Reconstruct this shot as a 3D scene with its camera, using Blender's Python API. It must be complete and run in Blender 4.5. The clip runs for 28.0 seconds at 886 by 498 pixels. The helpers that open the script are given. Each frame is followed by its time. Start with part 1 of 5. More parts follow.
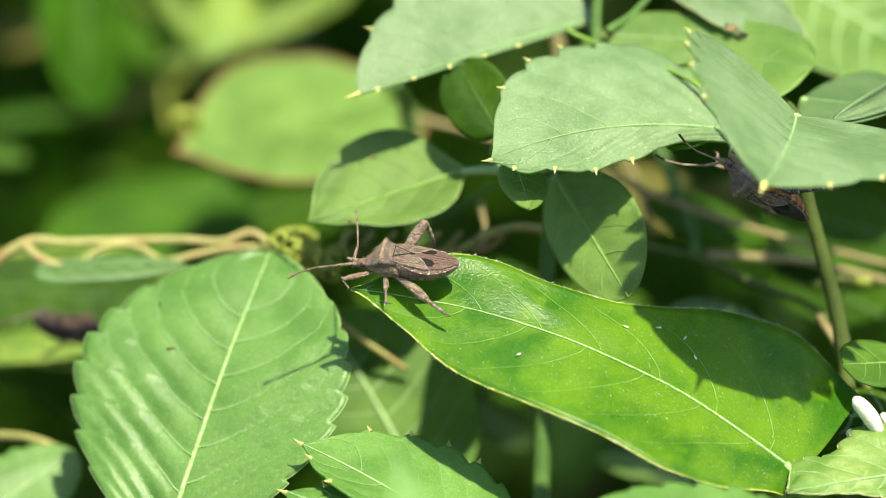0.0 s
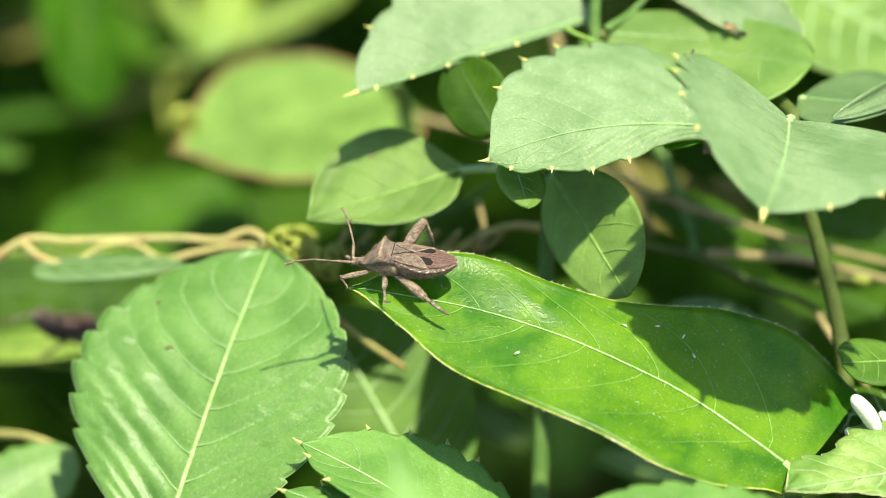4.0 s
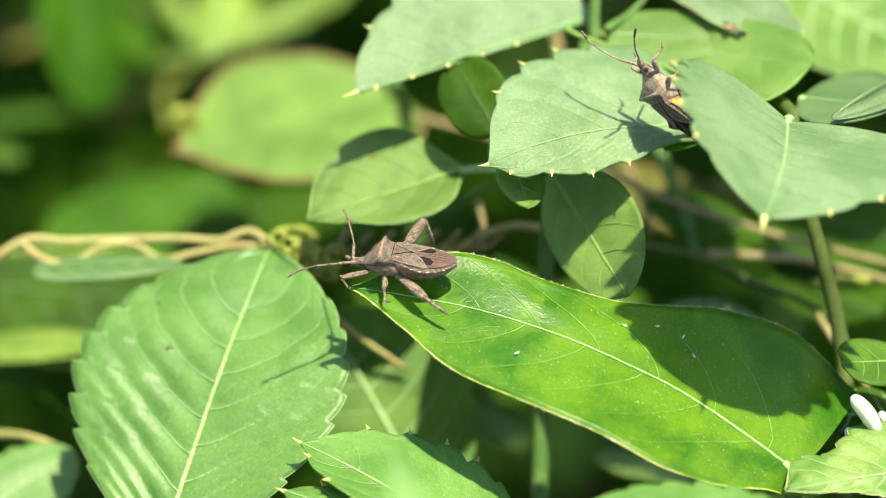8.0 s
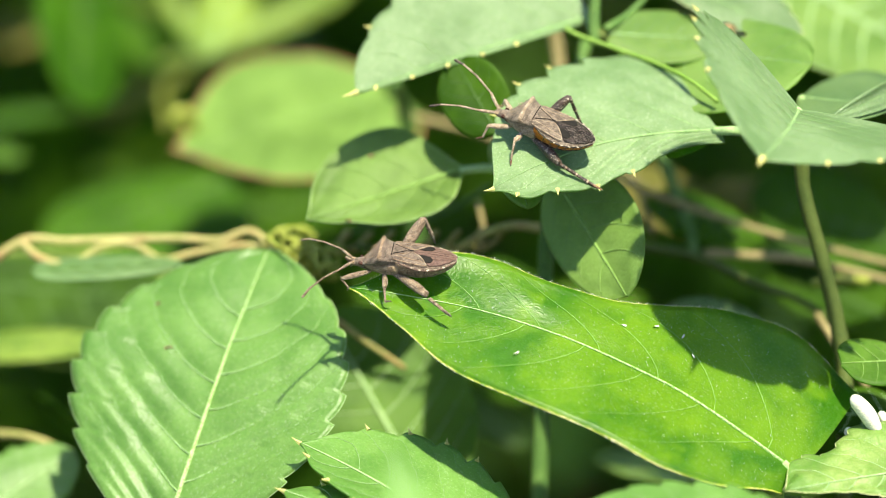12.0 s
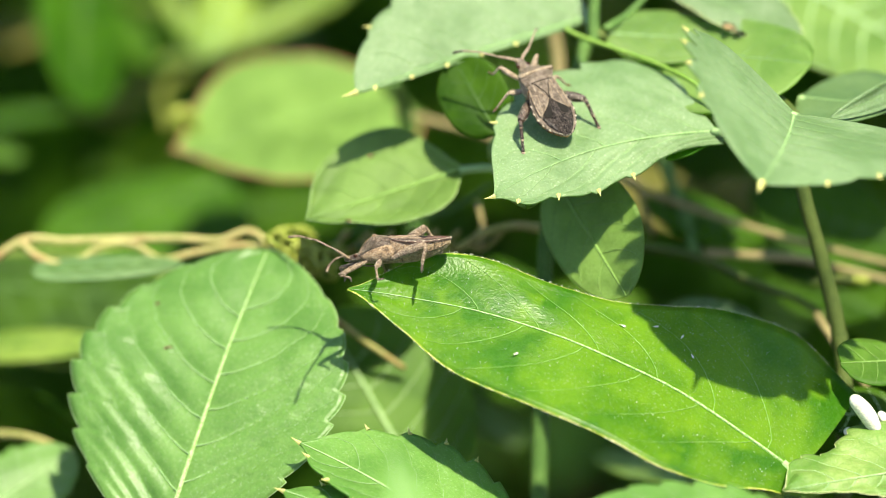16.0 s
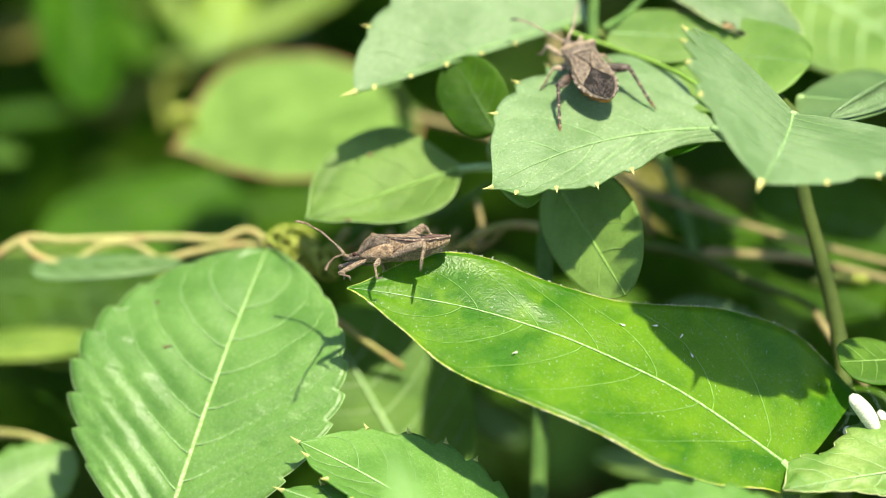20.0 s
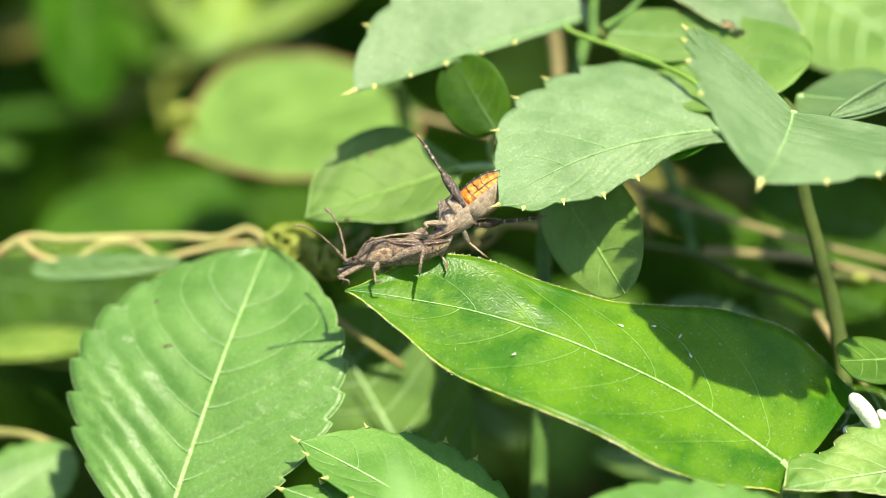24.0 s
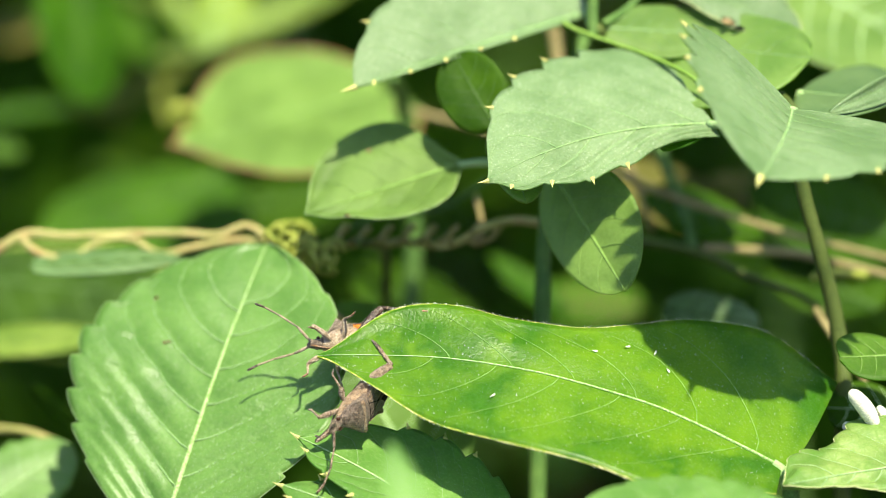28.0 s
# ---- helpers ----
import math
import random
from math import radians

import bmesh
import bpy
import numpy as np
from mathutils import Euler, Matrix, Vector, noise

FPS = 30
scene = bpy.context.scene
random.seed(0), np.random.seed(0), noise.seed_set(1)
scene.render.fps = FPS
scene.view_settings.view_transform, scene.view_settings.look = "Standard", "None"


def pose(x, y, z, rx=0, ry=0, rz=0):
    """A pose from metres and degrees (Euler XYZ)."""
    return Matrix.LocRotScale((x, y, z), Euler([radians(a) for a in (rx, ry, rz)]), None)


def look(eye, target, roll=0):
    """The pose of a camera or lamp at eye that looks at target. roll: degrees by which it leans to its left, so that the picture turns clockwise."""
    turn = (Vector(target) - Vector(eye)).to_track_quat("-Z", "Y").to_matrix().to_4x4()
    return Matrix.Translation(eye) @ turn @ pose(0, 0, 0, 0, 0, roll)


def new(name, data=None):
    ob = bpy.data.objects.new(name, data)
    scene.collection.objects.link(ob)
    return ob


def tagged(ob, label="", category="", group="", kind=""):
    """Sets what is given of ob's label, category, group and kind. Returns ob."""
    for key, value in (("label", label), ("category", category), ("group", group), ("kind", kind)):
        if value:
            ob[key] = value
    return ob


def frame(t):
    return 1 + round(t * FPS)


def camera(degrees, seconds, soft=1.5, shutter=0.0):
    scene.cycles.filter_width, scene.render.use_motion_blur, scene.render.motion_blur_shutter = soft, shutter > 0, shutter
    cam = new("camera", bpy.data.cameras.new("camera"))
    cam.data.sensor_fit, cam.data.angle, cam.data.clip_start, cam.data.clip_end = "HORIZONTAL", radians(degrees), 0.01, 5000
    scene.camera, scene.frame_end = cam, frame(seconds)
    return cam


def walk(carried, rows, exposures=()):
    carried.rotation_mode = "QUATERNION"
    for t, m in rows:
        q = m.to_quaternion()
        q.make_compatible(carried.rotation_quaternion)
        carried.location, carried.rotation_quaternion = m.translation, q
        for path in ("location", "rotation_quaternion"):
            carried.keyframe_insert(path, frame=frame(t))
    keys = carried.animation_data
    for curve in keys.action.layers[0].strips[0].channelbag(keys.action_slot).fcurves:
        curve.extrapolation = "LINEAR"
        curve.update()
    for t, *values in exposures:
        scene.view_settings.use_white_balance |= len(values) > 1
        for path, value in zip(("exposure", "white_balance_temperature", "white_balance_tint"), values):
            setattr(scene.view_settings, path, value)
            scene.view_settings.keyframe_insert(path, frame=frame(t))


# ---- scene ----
# A thicket of low herbs in sunshine, seen from half a metre through a long lens; two
# leaf-footed bugs meet on its leaves. True size: the bugs are 13 mm long.

from mathutils import Quaternion

# ---- camera ----
cam = camera(12.0, 28.0, soft=0.8)
cam.data.dof.use_dof = True
cam.data.dof.focus_distance = 0.5175
cam.data.dof.aperture_fstop = 9.5
EYE = Matrix.Translation((0.0, -0.48864, 0.62785))


def aim(pan, tilt):
    """The camera's pose: fixed place, panned to its right and tilted up by a few hundredths of a degree."""
    return EYE @ Euler((radians(70 + tilt), 0, radians(-pan))).to_matrix().to_4x4()


walk(cam, [
    (0.0, aim(-0.0000, 0.0000)), (1.0, aim(0.0077, -0.0154)), (3.0, aim(0.0192, -0.0192)), (6.0, aim(0.0230, -0.0192)), (11.0, aim(0.0269, -0.0192)),
    (15.0, aim(0.0346, -0.0192)), (17.0, aim(0.0384, -0.0192)), (19.0, aim(0.0499, -0.0230)), (20.0, aim(0.0461, -0.0307)), (21.5, aim(0.0422, -0.0269)),
    (23.5, aim(0.0461, -0.0422)), (25.0, aim(0.0499, -0.0346)), (26.0, aim(0.0461, -0.0230)), (27.0, aim(0.0499, -0.0346)), (27.5, aim(0.0461, -0.0346)),
    (28.0, aim(0.0538, -0.0922))], exposures=[(0.0, 1.11), (0.8, 1.27), (12.0, 1.27), (18.0, 1.22), (28.0, 1.19)])

# ---- world and sun ----
SUN_FROM = Vector((0.19, -0.37, 0.90)).normalized()
world = bpy.data.worlds.new("sky")
scene.world = world
world.use_nodes = True
sky = world.node_tree.nodes.new("ShaderNodeTexSky")
sky.sky_type, sky.sun_disc = "NISHITA", False
sky.sun_elevation = math.asin(SUN_FROM.z)
sky.sun_rotation = math.atan2(SUN_FROM.x, SUN_FROM.y)
background = world.node_tree.nodes["Background"]
world.node_tree.links.new(sky.outputs[0], background.inputs[0])
background.inputs[1].default_value = 0.125
sun = new("sun", bpy.data.lights.new("sun", "SUN"))
sun.data.energy, sun.data.angle, sun.data.color = 4.9, radians(1.2), (1.0, 0.945, 0.70)
sun.matrix_world = look(SUN_FROM * 5, (0, 0, 0))


# ---- materials ----
def nodes_of(name):
    m = bpy.data.materials.new(name)
    m.use_nodes = True
    t = m.node_tree
    return m, t, t.nodes["Principled BSDF"], t.nodes["Material Output"]


def node(t, kind, **values):
    n = t.nodes.new(kind)
    for key, v in values.items():
        n.inputs[key.replace("_", " ")].default_value = v
    return n


def ramp(t, source, stops):
    r = t.nodes.new("ShaderNodeValToRGB")
    while len(r.color_ramp.elements) < len(stops):
        r.color_ramp.elements.new(0.5)
    for e, (at, c) in zip(r.color_ramp.elements, stops):
        e.position, e.color = at, (*c, 1)
    t.links.new(source, r.inputs[0])
    return r.outputs[0]


def mix(t, kind, fac, a, b):
    m = t.nodes.new("ShaderNodeMix")
    m.data_type, m.blend_type = "RGBA", kind
    for sock, v in ((m.inputs[0], fac), (m.inputs[6], a), (m.inputs[7], b)):
        if isinstance(v, (int, float)):
            sock.default_value = v
        elif isinstance(v, tuple):
            sock.default_value = (*v, 1)
        else:
            t.links.new(v, sock)
    return m.outputs[2]


def leaf_material(name, dark, light, glow, rough=0.45, through_share=0.42, net=900.0, relief=0.25, blotch=(), speck=0.0, sheen=0.42, netting=(0.35, 0.45, 0.16), net_share=0.13):
    """A leaf's blade: two greens in large patches, a fine net of veinlets, sheen above and light passing through."""
    m, t, p, out = nodes_of(name)
    where = t.nodes.new("ShaderNodeTexCoord").outputs["Object"]
    info = t.nodes.new("ShaderNodeObjectInfo")
    patch = node(t, "ShaderNodeTexNoise", Scale=110.0, Detail=3.0, Roughness=0.6)
    grain = node(t, "ShaderNodeTexNoise", Scale=2600.0, Detail=4.0, Roughness=0.65)
    cells = node(t, "ShaderNodeTexVoronoi", Scale=net)
    cells.feature = "DISTANCE_TO_EDGE"
    warp = node(t, "ShaderNodeTexNoise", Scale=500.0, Detail=2.0)
    for n in (patch, grain, warp):
        t.links.new(where, n.inputs["Vector"])
    bent = mix(t, "LINEAR_LIGHT", 0.0012, where, warp.outputs["Color"])
    t.links.new(bent, cells.inputs["Vector"])
    colour = ramp(t, patch.outputs["Fac"], [(0.40, dark), (0.60, light)])
    colour = mix(t, "MULTIPLY", 0.55, colour, ramp(t, grain.outputs["Fac"], [(0.3, (0.62, 0.66, 0.55)), (0.7, (1.25, 1.2, 1.15))]))
    vein = ramp(t, cells.outputs["Distance"], [(0.0, (1, 1, 1)), (0.10, (0, 0, 0))])
    colour = mix(t, "MIX", vein, colour, mix(t, "MIX", net_share, colour, netting))
    if blotch:
        spots = node(t, "ShaderNodeTexNoise", Scale=260.0, Detail=2.0)
        t.links.new(where, spots.inputs["Vector"])
        colour = mix(t, "MIX", ramp(t, spots.outputs["Fac"], [(0.55, (0, 0, 0)), (0.75, (0.75, 0.75, 0.75))]), colour, blotch)
    if speck:
        dots = node(t, "ShaderNodeTexVoronoi", Scale=2500.0)
        crumbs = node(t, "ShaderNodeTexNoise", Scale=5200.0, Detail=2.0, Roughness=0.7)
        for n in (dots, crumbs):
            t.links.new(bent, n.inputs["Vector"])
        white = mix(t, "MULTIPLY", 1.0, ramp(t, dots.outputs["Distance"], [(0.14, (speck,) * 3), (0.38, (0, 0, 0))]), ramp(t, crumbs.outputs["Fac"], [(0.42, (0, 0, 0)), (0.6, (1, 1, 1))]))
        white = mix(t, "MULTIPLY", 1.0, white, ramp(t, patch.outputs["Fac"], [(0.38, (0.35, 0.35, 0.35)), (0.56, (1, 1, 1))]))
        colour = mix(t, "MIX", white, colour, (0.58, 0.66, 0.44))
    shade = node(t, "ShaderNodeHueSaturation")
    vary = t.nodes.new("ShaderNodeMapRange")
    vary.inputs[3].default_value, vary.inputs[4].default_value = 0.86, 1.14
    t.links.new(info.outputs["Random"], vary.inputs[0])
    t.links.new(vary.outputs[0], shade.inputs["Value"])
    t.links.new(colour, shade.inputs["Color"])
    t.links.new(shade.outputs[0], p.inputs["Base Color"])
    p.inputs["Roughness"].default_value = rough
    p.inputs["Specular IOR Level"].default_value = sheen
    rise = mix(t, "MIX", 0.45, cells.outputs["Distance"], grain.outputs["Fac"])
    bump = node(t, "ShaderNodeBump", Strength=relief, Distance=0.00035)
    t.links.new(rise, bump.inputs["Height"])
    t.links.new(bump.outputs[0], p.inputs["Normal"])
    veil = node(t, "ShaderNodeBsdfTranslucent")
    t.links.new(mix(t, "MULTIPLY", 1.0, mix(t, "MIX", 0.75, shade.outputs[0], glow), (1.0, 1.0, 1.0)), veil.inputs[0])
    both = node(t, "ShaderNodeMixShader", Fac=through_share)
    t.links.new(p.outputs[0], both.inputs[1])
    t.links.new(veil.outputs[0], both.inputs[2])
    t.links.new(both.outputs[0], out.inputs[0])
    return m


def skin_material(name, stops, scale=900.0, rough=0.6, bump_size=0.0002, strength=0.5, fine=5200.0, pale_flecks=(), grain=0.6):
    """Stems, soil and cuticle: mottled coarsely and finely, with a fine grain in relief."""
    m, t, p, out = nodes_of(name)
    where = t.nodes.new("ShaderNodeTexCoord").outputs["Object"]
    big = node(t, "ShaderNodeTexNoise", Scale=scale, Detail=5.0, Roughness=0.65)
    small = node(t, "ShaderNodeTexNoise", Scale=fine, Detail=3.0, Roughness=0.7)
    for n in (big, small):
        t.links.new(where, n.inputs["Vector"])
    colour = ramp(t, big.outputs["Fac"], stops)
    colour = mix(t, "MULTIPLY", grain, colour, ramp(t, small.outputs["Fac"], [(0.32, (0.45, 0.43, 0.42)), (0.68, (1.45, 1.43, 1.40))]))
    if pale_flecks:
        flecks = node(t, "ShaderNodeTexNoise", Scale=pale_flecks[0], Detail=4.0, Roughness=0.75)
        t.links.new(where, flecks.inputs["Vector"])
        colour = mix(t, "MIX", ramp(t, flecks.outputs["Fac"], [(0.54, (0, 0, 0)), (0.66, (pale_flecks[1],) * 3)]), colour, (0.62, 0.54, 0.46))
    t.links.new(colour, p.inputs["Base Color"])
    p.inputs["Roughness"].default_value = rough
    p.inputs["Specular IOR Level"].default_value = 0.5 if pale_flecks else 0.28
    bump = node(t, "ShaderNodeBump", Strength=strength, Distance=bump_size)
    t.links.new(small.outputs["Fac"], bump.inputs["Height"])
    t.links.new(bump.outputs[0], p.inputs["Normal"])
    return m


LEAF_SERRATE = leaf_material("serrate_leaf", (0.146, 0.246, 0.106), (0.220, 0.330, 0.168), (0.28, 0.46, 0.08), rough=0.42, sheen=0.42, net=1100.0, relief=0.7, speck=0.7, through_share=0.48)
LEAF_BROAD = leaf_material("broad_leaf", (0.10, 0.235, 0.040), (0.155, 0.315, 0.066), (0.23, 0.46, 0.045), rough=0.38, sheen=0.48, net=1100.0, relief=0.3, speck=0.35)
LEAF_LUSH = leaf_material("lush_leaf", (0.046, 0.172, 0.006), (0.148, 0.305, 0.012), (0.20, 0.55, 0.002), sheen=0.26, through_share=0.5, rough=0.30, net=1500.0, relief=0.25, blotch=(0.19, 0.36, 0.012), speck=0.3, netting=(0.21, 0.43, 0.06), net_share=0.2)
LEAF_SOFT = leaf_material("downy_leaf", (0.065, 0.165, 0.013), (0.12, 0.255, 0.024), (0.24, 0.48, 0.03), sheen=0.28, rough=0.55, through_share=0.48, net=1500.0, relief=0.35)
LEAF_DOWNY = leaf_material("pale_downy_leaf", (0.11, 0.20, 0.038), (0.18, 0.30, 0.066), (0.30, 0.50, 0.06), sheen=0.35, rough=0.55, through_share=0.45, net=1500.0, relief=0.35)
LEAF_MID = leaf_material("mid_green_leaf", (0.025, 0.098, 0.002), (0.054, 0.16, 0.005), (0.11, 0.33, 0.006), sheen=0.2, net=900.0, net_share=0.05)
LEAF_OLIVE = leaf_material("olive_dry_leaf", (0.10, 0.11, 0.02), (0.21, 0.19, 0.05), (0.3, 0.28, 0.06), sheen=0.06, net=900.0)
# the thicket's shade is partly put into this darker green
LEAF_DARK = leaf_material("leaf_darkened_as_shade", (0.022, 0.065, 0.003), (0.045, 0.11, 0.004), (0.09, 0.24, 0.006), sheen=0.1, net_share=0.04, rough=0.5, net=900.0)
LEAF_BRIGHT = leaf_material("young_leaf", sheen=0.3, dark=(0.15, 0.25, 0.035), light=(0.26, 0.36, 0.07), glow=(0.40, 0.56, 0.07), rough=0.5, net=900.0)
LEAF_YOUNG = leaf_material("mottled_young_leaf", (0.12, 0.24, 0.045), (0.27, 0.38, 0.11), (0.32, 0.52, 0.06), sheen=0.45, rough=0.4, net=700.0, relief=0.6, netting=(0.12, 0.26, 0.03), net_share=0.5, speck=0.3)
LEAF_FRESH = leaf_material("fresh_translucent_leaf", (0.14, 0.26, 0.055), (0.22, 0.35, 0.09), (0.36, 0.58, 0.06), sheen=0.42, rough=0.42, through_share=0.55, net=1100.0)
LEAF_DEAD = leaf_material("dead_brown_leaf", (0.030, 0.018, 0.006), (0.062, 0.038, 0.014), (0.09, 0.05, 0.014), sheen=0.1, rough=0.7, net=700.0, through_share=0.25)
LEAF_MOSS = leaf_material("moss_green_leaf", (0.042, 0.125, 0.006), (0.082, 0.205, 0.012), (0.17, 0.40, 0.012), sheen=0.22, rough=0.5, through_share=0.45, net=900.0, net_share=0.05)
LEAF_GREY = leaf_material("grey_green_leaf", (0.10, 0.19, 0.075), (0.15, 0.25, 0.10), (0.2, 0.36, 0.1), rough=0.5, net=900.0)
RIB_PALE = skin_material("pale_rib", [(0.36, (0.17, 0.32, 0.06)), (0.62, (0.38, 0.50, 0.24))], scale=2400)
RIB_HAIRY = skin_material("pale_hairy_rib", [(0.38, (0.13, 0.32, 0.03)), (0.62, (0.40, 0.53, 0.26))], scale=4200)
RIB_FAINT = skin_material("faint_rib", [(0.3, (0.17, 0.30, 0.11)), (0.7, (0.25, 0.385, 0.155))])
RIB_GREEN = skin_material("green_rib", [(0.3, (0.22, 0.36, 0.14)), (0.7, (0.32, 0.46, 0.20))])
LUSH_VEIN = skin_material("lush_vein", [(0.3, (0.12, 0.28, 0.03)), (0.7, (0.24, 0.42, 0.10))])
SOFT_VEIN = skin_material("downy_vein", [(0.3, (0.14, 0.25, 0.05)), (0.7, (0.20, 0.33, 0.08))])
EDGE_LIME = skin_material("lime_edge", [(0.3, (0.24, 0.32, 0.05)), (0.7, (0.38, 0.45, 0.12))])
EDGE_CREAM = skin_material("cream_edge", [(0.3, (0.42, 0.48, 0.20)), (0.7, (0.55, 0.58, 0.30))])
EDGE_RED = skin_material("red_edge", [(0.3, (0.16, 0.06, 0.035)), (0.7, (0.26, 0.13, 0.06))])
EDGE_YELLOW = skin_material("yellow_speckled_edge", [(0.38, (0.10, 0.26, 0.008)), (0.5, (0.34, 0.42, 0.04)), (0.64, (0.62, 0.60, 0.22))], scale=700)
VINE_BROWN = skin_material("brown_vine_skin", [(0.3, (0.14, 0.135, 0.035)), (0.7, (0.30, 0.25, 0.09))], scale=160, rough=0.4)
SPINE = skin_material("spine", [(0.3, (0.42, 0.42, 0.12)), (0.7, (0.55, 0.52, 0.20))])
HAIR = skin_material("hair", [(0.3, (0.60, 0.66, 0.46)), (0.7, (0.80, 0.82, 0.68))])
STEM_GREEN = skin_material("green_stem", [(0.3, (0.045, 0.11, 0.02)), (0.7, (0.09, 0.17, 0.035))], scale=300)
STEM_FRESH = skin_material("fresh_twig", [(0.3, (0.10, 0.20, 0.02)), (0.7, (0.18, 0.30, 0.05))], scale=300)
STEM_BROWN = skin_material("olive_stem", [(0.3, (0.045, 0.072, 0.012)), (0.7, (0.085, 0.115, 0.022))], scale=300)
STEM_TAN = skin_material("tan_stem", [(0.3, (0.17, 0.14, 0.055)), (0.7, (0.30, 0.25, 0.115))], scale=250)
VINE = skin_material("vine_skin", [(0.3, (0.20, 0.22, 0.05)), (0.52, (0.33, 0.30, 0.11)), (0.72, (0.28, 0.14, 0.06))], scale=160, rough=0.4)
VINE_GREEN = skin_material("green_vine_skin", [(0.3, (0.17, 0.22, 0.025)), (0.7, (0.36, 0.38, 0.075))], scale=200, rough=0.35)
DRY = skin_material("withered_patch", [(0.3, (0.14, 0.09, 0.035)), (0.7, (0.26, 0.19, 0.09))], scale=600)
SOIL = skin_material("soil", [(0.3, (0.012, 0.009, 0.005)), (0.7, (0.035, 0.026, 0.015))], scale=14, fine=120, bump_size=0.01, rough=0.95)
BUD = skin_material("white_bud", [(0.3, (0.62, 0.62, 0.48)), (0.7, (0.78, 0.77, 0.64))], scale=500)

BROWN = skin_material("brown_cuticle", [(0.36, (0.085, 0.053, 0.034)), (0.50, (0.225, 0.150, 0.096)), (0.64, (0.40, 0.29, 0.19))], scale=2100, rough=0.5, bump_size=0.0004, strength=1.0, fine=6500, pale_flecks=(6500.0, 0.94), grain=1.0)
# orange-brown flank and underside, lightened in the colour to stand for sunlight
HAZEL = skin_material("sunlit_hazel_cuticle", [(0.36, (0.13, 0.080, 0.046)), (0.50, (0.33, 0.215, 0.125)), (0.64, (0.50, 0.36, 0.23))], scale=1700, rough=0.42, bump_size=0.0005, strength=1.0, fine=5200, pale_flecks=(6500.0, 0.95), grain=1.0)
TAUPE = skin_material("taupe_cuticle", [(0.36, (0.055, 0.037, 0.028)), (0.50, (0.150, 0.106, 0.080)), (0.63, (0.28, 0.215, 0.170))], scale=2000, rough=0.30, bump_size=0.0004, strength=1.0, fine=7000, pale_flecks=(9000.0, 0.59), grain=1.0)
UMBER = skin_material("umber_membrane", [(0.38, (0.075, 0.042, 0.034)), (0.62, (0.155, 0.095, 0.076))], scale=2600, rough=0.30, strength=0.7, fine=9000)
FAWN = skin_material("fawn_cuticle", [(0.34, (0.24, 0.165, 0.105)), (0.50, (0.40, 0.30, 0.205)), (0.66, (0.55, 0.44, 0.32))], scale=1900, rough=0.45, bump_size=0.0004, strength=1.0, fine=6500, pale_flecks=(7000.0, 1.00), grain=1.0)
GREIGE = skin_material("grey_fawn_cuticle", [(0.36, (0.070, 0.050, 0.037)), (0.50, (0.175, 0.130, 0.097)), (0.63, (0.31, 0.245, 0.195))], scale=2000, rough=0.32, bump_size=0.0004, strength=1.0, fine=7000, pale_flecks=(8500.0, 0.68), grain=1.0)
# the membrane's pale flecks are sun glints put into its colour
SLATE = skin_material("slate_membrane", [(0.36, (0.014, 0.011, 0.010)), (0.64, (0.060, 0.046, 0.040))], scale=1700, rough=0.17, strength=1.0, bump_size=0.0006, fine=3600, pale_flecks=(5200.0, 0.22))
PITCH = skin_material("pitch_cuticle", [(0.38, (0.010, 0.007, 0.006)), (0.62, (0.060, 0.030, 0.018))], scale=1700, rough=0.35, bump_size=0.00012, strength=0.8, fine=8000, pale_flecks=(4200.0, 0.5))
ORANGE = skin_material("orange_cuticle", [(0.36, (0.16, 0.038, 0.005)), (0.48, (0.46, 0.15, 0.012)), (0.64, (0.62, 0.29, 0.05))], scale=1500, rough=0.3, fine=6000)
RUST = skin_material("rust_cuticle", [(0.38, (0.07, 0.030, 0.014)), (0.62, (0.24, 0.125, 0.055))], scale=1500, rough=0.4, fine=8000, pale_flecks=(4200.0, 0.5))
IVORY = skin_material("ivory_spot", [(0.3, (0.40, 0.33, 0.25)), (0.7, (0.62, 0.54, 0.44))], scale=1500)
SOOT = skin_material("sooty_patch", [(0.38, (0.006, 0.005, 0.004)), (0.62, (0.012, 0.010, 0.008))], rough=0.95, strength=0.2)
EYE_DARK = skin_material("dark_eye", [(0.3, (0.03, 0.012, 0.008)), (0.7, (0.07, 0.03, 0.02))], rough=0.15)


# ---- building helpers ----
def part(name, bm, material, parent, label="", smooth=True):
    """Links a bmesh as one mesh object under a thing or a part."""
    me = bpy.data.meshes.new(name)
    bm.normal_update()
    bm.to_mesh(me)
    bm.free()
    me.materials.append(material)
    if smooth:
        me.polygons.foreach_set("use_smooth", [True] * len(me.polygons))
    ob = new(name, me)
    ob.parent = parent
    return tagged(ob, label)


def tube(bm, points, radii, sides=7, close=True):
    """A tapered tube along points."""
    points = [Vector(p) for p in points]
    n, rings, up = len(points), [], None
    for i, p in enumerate(points):
        along = (points[min(i + 1, n - 1)] - points[max(i - 1, 0)]).normalized()
        if up is None:
            up = along.orthogonal().normalized()
        up = (up - along * up.dot(along)).normalized()
        over = along.cross(up)
        r = radii[i] if isinstance(radii, (list, tuple)) else radii
        rings.append([bm.verts.new(p + (up * math.cos(a) + over * math.sin(a)) * r)
                      for a in (math.tau * j / sides for j in range(sides))])
    for a, b in zip(rings, rings[1:]):
        for j in range(sides):
            bm.faces.new((a[j], a[(j + 1) % sides], b[(j + 1) % sides], b[j]))
    if close:
        bm.faces.new(rings[0][::-1])
        bm.faces.new(rings[-1])
    return bm


